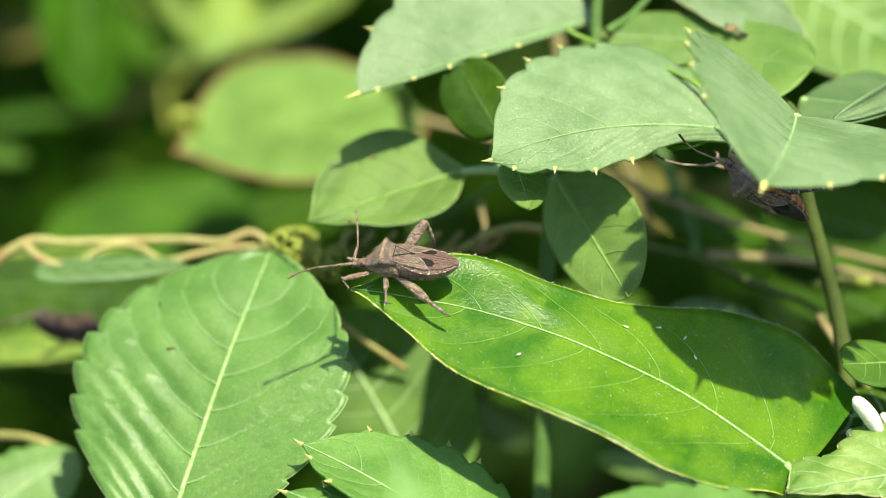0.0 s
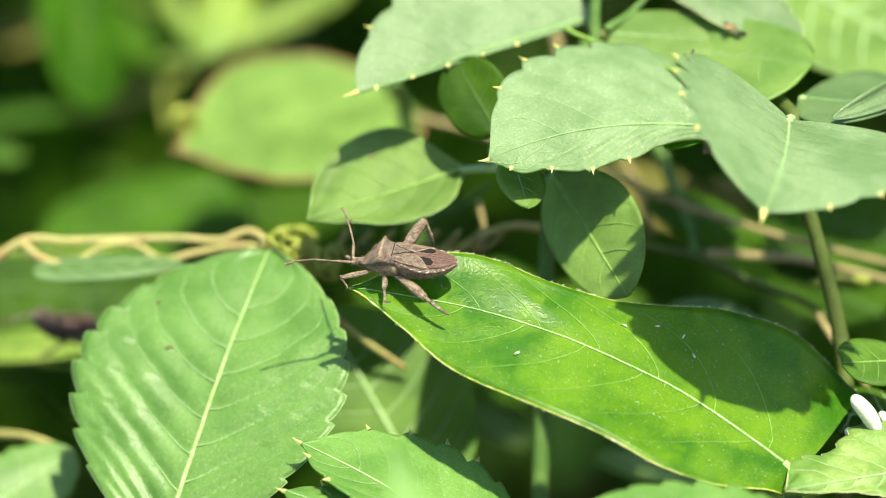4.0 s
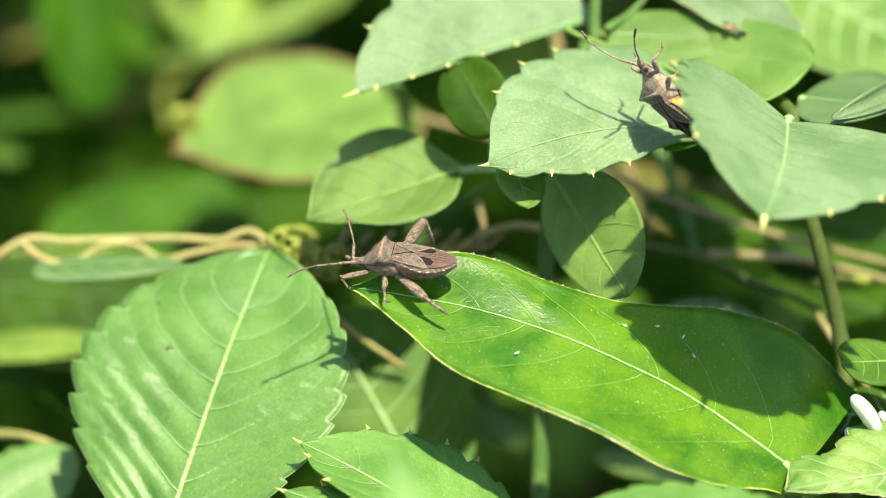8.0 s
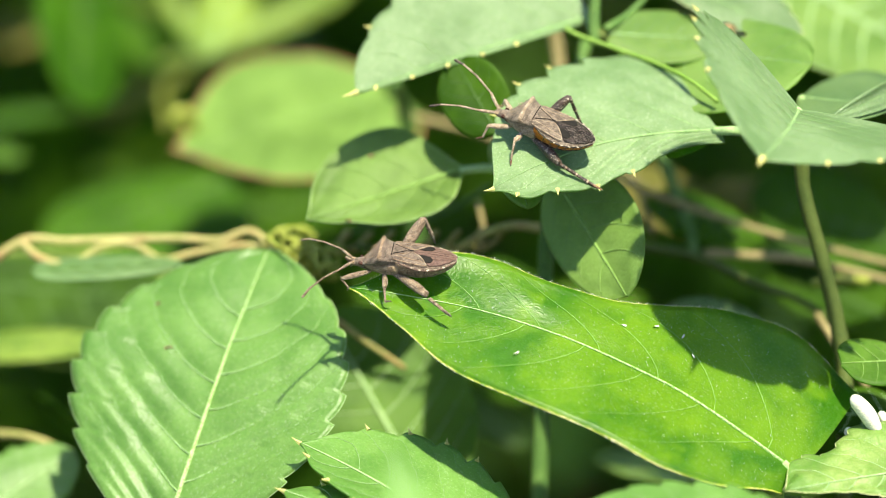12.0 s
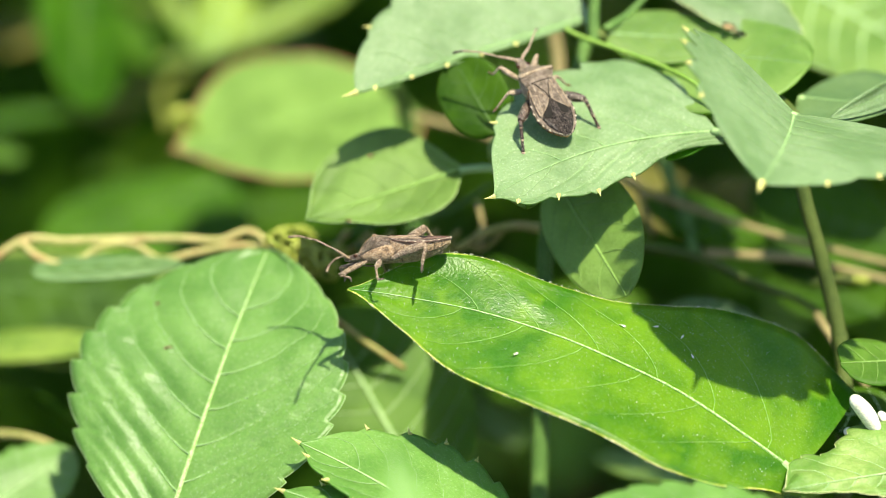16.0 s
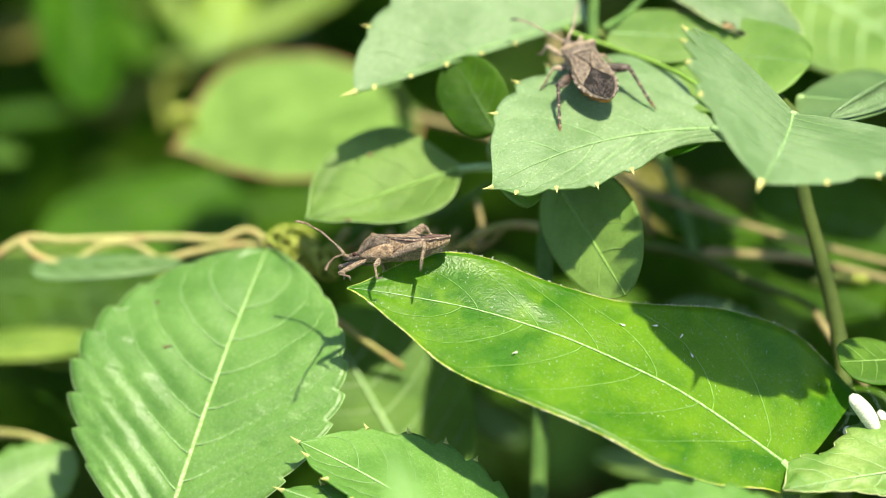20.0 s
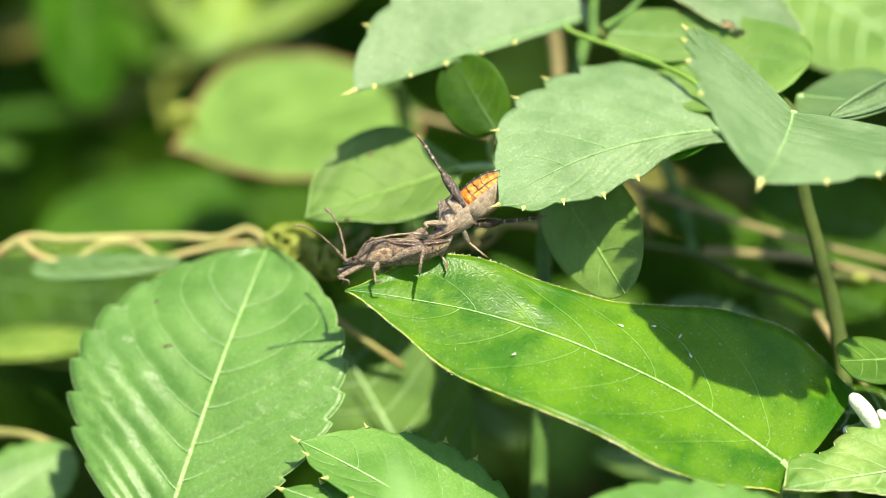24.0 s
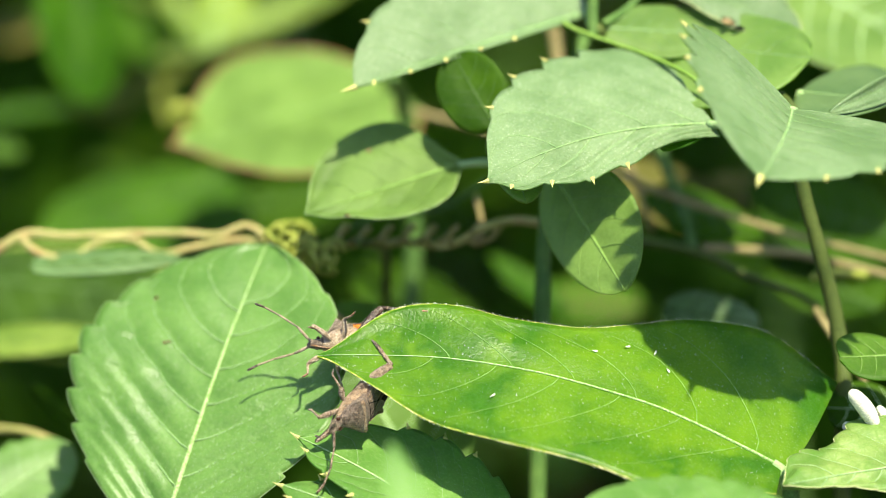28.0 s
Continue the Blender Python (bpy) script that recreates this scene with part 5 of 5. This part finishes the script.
dark_bug, dark_legs, dark_horns = bug("leaf_footed_bug", "leaf-footed bug with slate wing tip, dark thighs and orange sides",
                                      (GREIGE, FAWN, ORANGE, GREIGE, SLATE, FAWN, PITCH, RUST), six(1.05), FEELERS)
far_bug, far_legs, far_horns = bug("leaf_footed_bug", "dark brown leaf-footed bug far back among the leaves",
                                   (UMBER, PITCH, PITCH, UMBER, PITCH, PITCH, PITCH, UMBER), six(), FEELERS)


# ---- what moves ----
def stand(at, ahead, up):
    """A pose at a place with x ahead and z as near up as can be."""
    x = Vector(ahead).normalized()
    y = Vector(up).cross(x).normalized()
    return Matrix.Translation(at) @ Matrix((x, y, x.cross(y))).transposed().to_4x4()


VIEW = Vector((0, 0.9397, -0.342))


def swung(ob, degrees, shift=(0, 0, 0), about=VIEW, tip=0.0):
    """A leaf's own pose swung about an axis through its base, and shifted."""
    m = ob.matrix_basis.copy()
    return Matrix.Translation(m.translation + Vector(shift)) @ Matrix.Rotation(radians(degrees), 4, about) @ Matrix.Rotation(radians(tip), 4, "X") @ m.to_3x3().to_4x4()


def step(leg, keys, strides=(), beat=0):
    """Moves a leg: keys of (seconds, (knee, ankle) in mm in the bug's space, or None for its rest), with swings to and fro in the strides of (start, end, period)."""
    femur, pieces, knee, ankle = leg
    at, turned = femur.location.copy(), []
    for t, pose_of in keys:
        thigh, shin = Quaternion(), Quaternion()
        if pose_of:
            k, a = mm(*pose_of[0]) - at, mm(*pose_of[1]) - at
            thigh = knee.rotation_difference(k)
            shin = (ankle - knee).rotation_difference(thigh.inverted() @ (a - k))
        turned.append((t, thigh, shin))

    def at_time(t):
        for (t0, q0, s0), (t1, q1, s1) in zip(turned, turned[1:]):
            if t <= t1:
                f = (t - t0) / (t1 - t0)
                return q0.slerp(q1, f), s0.slerp(s1, f)
        return turned[-1][1:]

    swings = {t: 0 for t, _, _ in turned}
    for start, end, period in strides:
        t, k = start, 0
        while t < end:
            swings[round(t, 2)] = 0 if k == 0 else (11 if (k + beat) % 2 else -11)
            t, k = t + period / 2, k + 1
        swings[end] = 0
    walk(femur, [(t, Matrix.Translation(at) @ Matrix.Rotation(radians(swings[t]), 4, "Z") @ at_time(t)[0].to_matrix().to_4x4()) for t in sorted(swings)])
    if any(p for _, p in keys):
        for piece in pieces:
            walk(piece, [(t, Matrix.Translation(knee) @ shin.to_matrix().to_4x4() @ Matrix.Translation(-knee)) for t, _, shin in turned])


def motions():
    # the glossy leaf sinks under the second bug
    walk(leaf_m, [(t, swung(leaf_m, -a, (dx * 0.00007, 0, -dz * 0.00007))) for t, a, dx, dz in (
        (0, 0, 0, 0), (12, 0, 0, 0), (12.5, 0.2, 0, 0), (18, 0.2, 0, 0), (23.5, 0, 0, 0), (24.0, 0.5, -1, 1), (24.5, 1.7, -4, 2), (25.0, 2.5, -5, 2), (25.25, 2.7, -5, 2),
        (25.4, 5.2, -10, 4), (25.6, 6.0, -11, 6), (26.0, 6.6, -11, 6), (26.5, 7.0, -11, 6), (26.7, 7.8, -12, 7), (27.0, 8.6, -13, 7), (28.0, 8.8, -13, 8))])
    # the toothed leaf dips as the bug comes and goes
    walk(leaf_c, [(t, swung(leaf_c, -a, (dx * 0.00007, 0, -dz * 0.00007))) for t, a, dx, dz in (
        (0, 0, 0, 0), (3, 0.3, -3, 0), (5.5, 0.4, -3, 1), (7, 0.8, -3, 2), (8, 1.2, -4, 2), (9, 1.6, -4, 3), (9.4, 2.4, -6, 4), (9.6, 4.6, -12, 8), (10, 4.4, -10, 8), (10.2, 7.2, -12, 8),
        (10.6, 7.2, -11, 8), (11, 8.2, -10, 8), (12, 6.6, -2, 6), (12.5, 8.2, -5, 8), (14.5, 7.6, -3, 8), (15.5, 6.9, -3, 6), (16, 8.2, -3, 8), (17, 8.4, -3, 8), (18, 7.2, -2, 6),
        (19, 6.9, -2, 6), (19.5, 5.8, -1, 4), (20, 6.6, -2, 4), (21, 6.9, 2, 5), (21.5, 8.0, 0, 5), (23.5, 8.6, -3, 6), (24.0, 10.6, 2, 8), (24.6, 7.8, 0, 6), (25, 6.4, -8, 4), (25.4, 6.2, -8, 4), (28, 6.2, -8, 4))])
    fall = Vector((0.80, -0.55, 0.25))
    walk(leaf_d, [(t, swung(leaf_d, 9.5 * f, Vector((-0.0010, -0.002, -0.0003)) * f, fall)) for t, f in (
        (0, 0), (1, 0.05), (2, 0.3), (3, 0.6), (5.5, 0.95), (7, 1), (8, 1), (9, 0.87), (9.5, 0.7), (10, 0.47), (10.5, 0.38), (11, 0.3), (11.6, 0.25), (11.8, -0.25), (12.0, -0.65), (12.2, -0.1), (12.5, 0), (17, 0), (28, 0))])
    # the first bug sits, turns on the spot, sinks with the leaf and slips under it
    rest, side_on = ((-0.9889, 0.142, 0.043), (0.0503, -0.27, 0.96)), ((-0.9938, 0.0127, -0.1104), (-0.1203, 0.3583, 0.9258))
    walk(brown_bug, [(t, stand(at, *way)) for t, at, way in (
        (0, (-0.00457, -0.00433, 0.44981), rest), (11.9, (-0.0045, -0.00433, 0.44981), rest), (12.2, (-0.00458, -0.00224, 0.44971), ((-0.9938, 0.0764, -0.0807), (0.0, -0.2505, 0.9681))), (12.5, (-0.00514, -0.00208, 0.45072), side_on),
        (16, (-0.00514, -0.00208, 0.45072), side_on), (21.5, (-0.00521, -0.00206, 0.45079), side_on), (23.5, (-0.00528, -0.00208, 0.45072), side_on), (24, (-0.00529, -0.00114, 0.44979), side_on), (24.5, (-0.00557, -0.00150, 0.44881), side_on),
        (25, (-0.00564, -0.00172, 0.44818), ((-0.9889, -0.0507, -0.1394), (-0.1503, 0.163, 0.9751))), (25.25, (-0.00571, -0.00177, 0.44805), ((-0.9889, -0.0507, -0.1394), (-0.1503, 0.163, 0.9751))), (25.4, (-0.00654, -0.00282, 0.44518), ((-0.9806, -0.0671, -0.1843), (-0.1987, 0.1615, 0.9667))),
        (26.0, (-0.00779, -0.00325, 0.444), ((-0.985, -0.06, -0.16), (-0.18, 0.16, 0.97))), (26.3, (-0.0078, -0.0034, 0.4437), ((-0.97, -0.06, -0.22), (-0.22, 0.16, 0.96))), (26.55, (-0.0081, -0.0037, 0.4429), ((-0.92, -0.05, -0.38), (-0.36, 0.2, 0.91))), (26.7, (-0.01046, -0.00403, 0.43893), ((-0.4969, -0.1021, -0.8618), (-0.8325, 0.5021, 0.2341))),
        (26.85, (-0.0098, -0.0051, 0.4362), ((-0.398, -0.4933, -0.7735), (-0.597, -0.714, 0.3658))), (27.0, (-0.0086, -0.00877, 0.4350), ((-0.8814, -0.4621, -0.0983), (0.1054, -0.7837, -0.6122))), (27.2, (-0.0090, -0.00915, 0.43364), ((-0.6092, -0.7461, -0.2687), (0.303, -0.9321, -0.1982))),
        (28, (-0.0092, -0.00948, 0.43272), ((-0.5025, -0.833, -0.2316), (0.303, -0.9321, -0.1982))))])
    # the second bug climbs from below, walks out on the toothed leaf, turns, goes over its edge and drops to the first
    on_c = (0.0401, -0.4029, 0.9144)
    walk(dark_bug, [(t, stand(at, ahead, up)) for t, at, ahead, up in (
        (0, (0.0399, 0.00623, 0.45543), (-0.8664, 0.0649, 0.495), (-0.3313, -0.6135, -0.7169)), (1, (0.04091, 0.01064, 0.45584), (-0.8889, 0.0476, 0.4556), (-0.318, -0.6885, -0.6518)), (2, (0.04135, 0.01302, 0.45653), (-0.848, 0.1813, 0.498), (-0.3644, -0.6762, -0.6403)), (3, (0.04022, 0.01331, 0.45733), (-0.7809, 0.2137, 0.587), (-0.527, -0.6486, -0.5492)), (5.5, (0.0324, 0.01448, 0.46053), (-0.6247, 0.2671, 0.7338), (-0.7895, -0.4768, -0.3866)),
        (6, (0.0319, 0.00812, 0.46313), (-0.4654, 0.2035, 0.8614), (-0.8619, -0.4246, -0.2771)), (6.5, (0.03023, 0.00726, 0.46411), (-0.4041, 0.216, 0.8889), (-0.879, -0.4153, -0.234)), (7, (0.02953, 0.00736, 0.46437), (-0.4061, 0.3125, 0.8587), (-0.879, -0.4153, -0.234)),
        (7.5, (0.02906, 0.00655, 0.46508), (-0.5044, 0.1985, 0.8403), (-0.8197, -0.4159, -0.3938)), (8, (0.02838, 0.00579, 0.46682), (-0.6923, 0.0454, 0.7202), (-0.6084, -0.5763, -0.5456)), (8.4, (0.02862, 0.00323, 0.46883), (-0.7318, -0.1472, 0.6654), (-0.5064, -0.7486, -0.4281)),
        (8.6, (0.02833, 0.00165, 0.47016), (-0.8589, -0.5088, -0.0586), (-0.6882, -0.7252, 0.0198)), (8.8, (0.02844, 0.00131, 0.47175), (-0.295, -0.8391, -0.457), (-0.9435, -0.2597, 0.2061)), (9.0, (0.02865, 0.00227, 0.47165), (-0.3141, -0.8337, -0.4541), (-0.937, -0.2401, 0.2536)),
        (9.2, (0.02862, 0.00479, 0.46952), (-0.4115, -0.5407, -0.7337), (-0.7961, -0.3218, 0.5125)), (9.4, (0.02805, 0.00879, 0.46538), (-0.879, -0.4153, -0.234), (-0.1975, -0.4765, 0.8567)),
        (9.6, (0.02765, 0.00584, 0.46341), (-0.9796, -0.1947, 0.0496), (0.0991, -0.4078, 0.9077)), (9.8, (0.02571, 0.0065, 0.46436), (-0.9867, -0.1626, -0.0051), (0.1009, -0.1807, 0.9783)), (10, (0.02192, 0.0057, 0.4636), (-0.9897, -0.1294, -0.0604), (0.0503, -0.0109, 0.9987)),
        (10.2, (0.01574, 0.00413, 0.4628), (-0.9936, -0.0779, 0.0823), (0.0505, -0.2743, 0.9603)), (10.4, (0.01121, 0.0036, 0.46224), (-0.9987, 0.0174, 0.0479), (0.0505, -0.2743, 0.9603)), (10.6, (0.01156, 0.00437, 0.46316), (-0.9968, 0.0687, 0.04), (0.0504, -0.4221, 0.9052)),
        (11, (0.01204, 0.00368, 0.46244), (-0.9744, 0.1631, 0.1544), on_c), (11.5, (0.01192, 0.00446, 0.46284), (-0.9629, 0.2191, 0.1575), on_c), (12, (0.01284, 0.0056, 0.46393), (-0.9093, 0.3143, 0.2727), on_c), (12.5, (0.01181, 0.00622, 0.46357), (-0.858, 0.3879, 0.3366), on_c),
        (14.5, (0.01426, 0.00665, 0.46387), (-0.6667, 0.5939, 0.4503), on_c), (15, (0.01443, 0.00793, 0.46478), (-0.5875, 0.657, 0.4723), on_c), (15.5, (0.01403, 0.00893, 0.46545), (-0.53, 0.655, 0.54), on_c), (16, (0.01281, 0.01100, 0.46600), (-0.45, 0.66, 0.60), on_c),
        (16.5, (0.01290, 0.01265, 0.46625), (-0.35, 0.78, 0.50), on_c), (17, (0.01242, 0.01366, 0.46667), (-0.28, 0.85, 0.43), on_c), (17.5, (0.01201, 0.01340, 0.46640), (-0.10, 0.86, 0.45), on_c), (18, (0.01345, 0.01361, 0.46745), (0.10, 0.83, 0.46), on_c),
        (18.5, (0.01420, 0.01346, 0.46705), (0.28, 0.77, 0.52), on_c), (19, (0.01590, 0.01361, 0.46750), (0.38, 0.71, 0.57), on_c), (19.5, (0.01882, 0.01462, 0.46764), (0.2978, 0.8652, 0.4034), on_c), (20, (0.01842, 0.01562, 0.46807), (-0.40, 0.82, 0.41), on_c),
        (20.2, (0.01801, 0.01619, 0.46818), (-0.7379, 0.6395, 0.2159), (0.0503, -0.3565, 0.9329)), (20.4, (0.01761, 0.01706, 0.4685), (-0.956, 0.288, 0.0558), (0.0, -0.0691, 0.9976)), (20.6, (0.01640, 0.01729, 0.46820), (-0.9792, 0.1966, 0.0), (0.0, -0.0145, 0.9999)), (21, (0.01436, 0.01761, 0.46741), (-0.987, 0.16, 0.0), (-0.0514, 0.1409, 0.9887)),
        (21.2, (0.01330, 0.01704, 0.46770), (-0.9832, 0.0432, -0.12), (-0.1041, 0.2405, 0.9651)), (21.5, (0.0107, 0.0148, 0.46729), (-0.9062, -0.1446, -0.3974), (-0.4133, 0.3595, 0.8367)), (22.0, (0.00747, 0.01169, 0.46458), (-0.5044, -0.1985, -0.8403), (-0.8575, 0.2673, 0.4395)), (22.5, (0.0058, 0.01166, 0.45864), (-0.0507, -0.2445, -0.9683), (-0.9524, 0.2998, -0.0558)),
        (23.0, (0.00736, 0.0102, 0.45465), (-0.4674, -0.4095, -0.7835), (-0.7454, 0.4584, -0.4841)), (23.5, (0.00818, 0.00764, 0.45345), (-0.956, -0.288, -0.0558), (-0.1003, 0.3552, -0.9294)), (23.8, (0.00518, 0.00324, 0.45306), (-0.7547, -0.5203, -0.3996), (-0.5051, 0.6557, -0.5612)), (24.0, (0.00376, 0.00165, 0.45452), (-0.7884, -0.3953, -0.4714), (-0.4969, 0.8661, 0.0549)),
        (24.2, (0.00376, 0.0016, 0.45439), (-0.9126, -0.312, -0.2641), (-0.303, 0.9321, 0.1982)), (24.4, (0.00435, 0.00145, 0.4534), (-0.9832, -0.1775, -0.0432), (-0.0995, 0.9522, 0.2888)), (24.6, (0.00243, 0.00143, 0.45343), (-0.9936, -0.0779, 0.0823), (0.0503, 0.9329, 0.3565)), (25, (0.00042, 0.00122, 0.45334), (-0.9885, 0.0517, 0.1422), (0.1498, 0.8961, 0.4178)),
        (25.25, (-0.00056, 0.00112, 0.45308), (-0.9926, 0.0416, 0.1142), (0.1203, 0.8874, 0.4451)), (25.4, (-0.0015, -0.00041, 0.4482), (-0.9948, 0.0347, 0.0954), (0.1003, 0.8695, 0.4837)), (25.6, (-0.0009, -0.00026, 0.4486), (-0.9948, 0.0347, 0.0954), (0.1025, 0.8099, 0.5775)), (25.8, (-0.0016, -0.00031, 0.4487), (-0.9998, 0.007, 0.0192), (0.0505, 0.7314, 0.6801)),
        (26, (-0.0042, -0.00048, 0.4484), (-0.9998, 0.0069, 0.019), (0.0203, 0.694, 0.7196)), (26.5, (-0.0079, -0.00069, 0.4486), (-1.0, 0.0, 0.0), (0.0, 0.6942, 0.7198)), (26.7, (-0.0090, -0.00181, 0.4432), (-0.879, -0.062, -0.4727), (-0.2028, 0.979, 0.0214)), (26.85, (-0.00982, -0.00075, 0.43916), (-0.6189, 0.0438, -0.7843), (-0.5051, 0.863, 0.0084)),
        (27, (-0.00954, -0.00128, 0.43771), (-0.9283, -0.3613, -0.088), (-0.1054, 0.9727, 0.2068)), (28, (-0.00996, -0.00143, 0.43731), (-0.9669, -0.2321, 0.1062), (0.0, 0.9976, 0.0691)))])
    # the third, far back, creeps out of sight behind the quilted leaf
    walk(far_bug, [(t, stand(at, (0.7494, 0.5487, -0.3706), (0.101, -0.0687, 0.9925))) for t, at in (
        (0, (-0.04978, 0.03957, 0.42421)), (6.0, (-0.04962, 0.03951, 0.42407)), (7.0, (-0.04431, 0.03858, 0.4215)), (7.6, (-0.03445, 0.03676, 0.41651)), (28, (-0.03445, 0.03676, 0.41651)))])
    # the first bug draws its legs in as it turns on the spot
    for leg, knee, ankle in ((brown_legs[0], (7.6, -2.0, -1.7), (7.0, -2.4, -3.2)), (brown_legs[1], (7.3, 2.0, -2.6), (5.7, 2.4, -3.2)), (brown_legs[3], (2.8, 3.1, -2.1), (2.7, 3.6, -3.5)),
                             (brown_legs[4], (-2.8, -3.6, 1.9), (-3.8, -4.4, 0.0)), (brown_legs[5], (-3.3, 3.6, -0.1), (-2.7, 4.4, -2.2))):
        step(leg, [(0, None), (11.9, None), (12.5, (knee, ankle)), (28, (knee, ankle))])
    # legs step while the second bug walks; one hind leg holds on to the toothed leaf until the bug lets go
    strides = ((5.0, 10.8, 0.5), (15.0, 16.0, 0.7), (18.0, 23.2, 0.6), (25.4, 27.0, 0.5))
    reach = ((-3.4, 3.6, -2.2), (-4.5, 4.4, -4.6))
    hang, haul = ((0.5, 4.9, 2.3), (0.0, 8.0, 5.6)), ((-0.1, 5.9, -0.5), (-4.1, 7.9, -0.5))
    prop = ((-2.2, -5.0, -1.4), (-5.1, -7.2, -1.7))
    for i, leg in enumerate(dark_legs):
        keys = [(0, None), (28, None)]
        tuck = ((-2.5, 2.7, -1.9), (-5.0, 2.6, -2.7)) if i == 5 else ((-1.5, -4.3, 2.6), (-2.7, -4.9, -0.3))
        if i > 3:
            keys[1:1] = [(10.2, None), (10.6, tuck), (14.6, tuck), (15.6, None)]
        if i == 5:
            keys[5:5] = [(20.2, None), (20.6, reach), (21.4, reach), (22.0, None), (22.9, None), (23.5, hang), (24.0, hang), (24.5, haul), (25.2, haul), (25.5, None)]
        if i == 4:
            keys[5:5] = [(24.0, None), (24.5, prop), (25.2, prop), (25.6, None)]
        step(leg, keys, strides, i + i // 2)
    # feelers
    for horn, d, rows in ((brown_horns[0], -1, ((0, -52, 0), (1.0, -55, 0), (2, -50, 0), (3, -38, 5), (5.5, -44, 0), (8, -42, 0), (11, -36, 0), (11.6, -30, 0), (12, 0, -18), (12.5, 15, 15), (16, 15, 15), (17, 15, 32), (21, 15, 32), (24, 0, 60), (25, 0, 70), (26, 0, 60), (28, 0, 20))),
                          (brown_horns[1], 1, ((0, 4, -16), (2, 4, -20), (3, 22, -10), (5.5, 4, -14), (8, 4, -16), (11, 4, -16), (12, -20, -22), (12.5, -45, -26), (17, -45, -26), (21, -45, -26), (24, 0, 30), (25, 0, 35), (26, 0, 20), (28, 0, 0))),
                          (dark_horns[0], -1, ((0, 0, 0), (6, 20, -70), (7, -10, 10), (8, -25, -10), (9, -10, -10), (10, 10, -10), (11, 15, 10), (14.5, -5, -15), (16, -15, -40), (17.5, -20, -45), (19, -10, -35), (21, 0, -10), (25, 20, 0), (26, 0, 0), (28, 0, 0))),
                          (dark_horns[1], 1, ((0, 0, 0), (6, -10, -70), (7, 10, 10), (8, 0, -10), (9, 20, -20), (10, 0, -20), (11, 5, -10), (14.5, 5, -10), (16, -15, -35), (17.5, -20, -40), (19, -10, -30), (21, 10, -20), (25, 0, 0), (26, 10, -10), (28, 0, 0)))):
        at = horn.location.copy()
        walk(horn, [(t, Matrix.Translation(at) @ Euler((0, radians(-lift), radians(-d * inward))).to_matrix().to_4x4()) for t, inward, lift in rows])


motions()
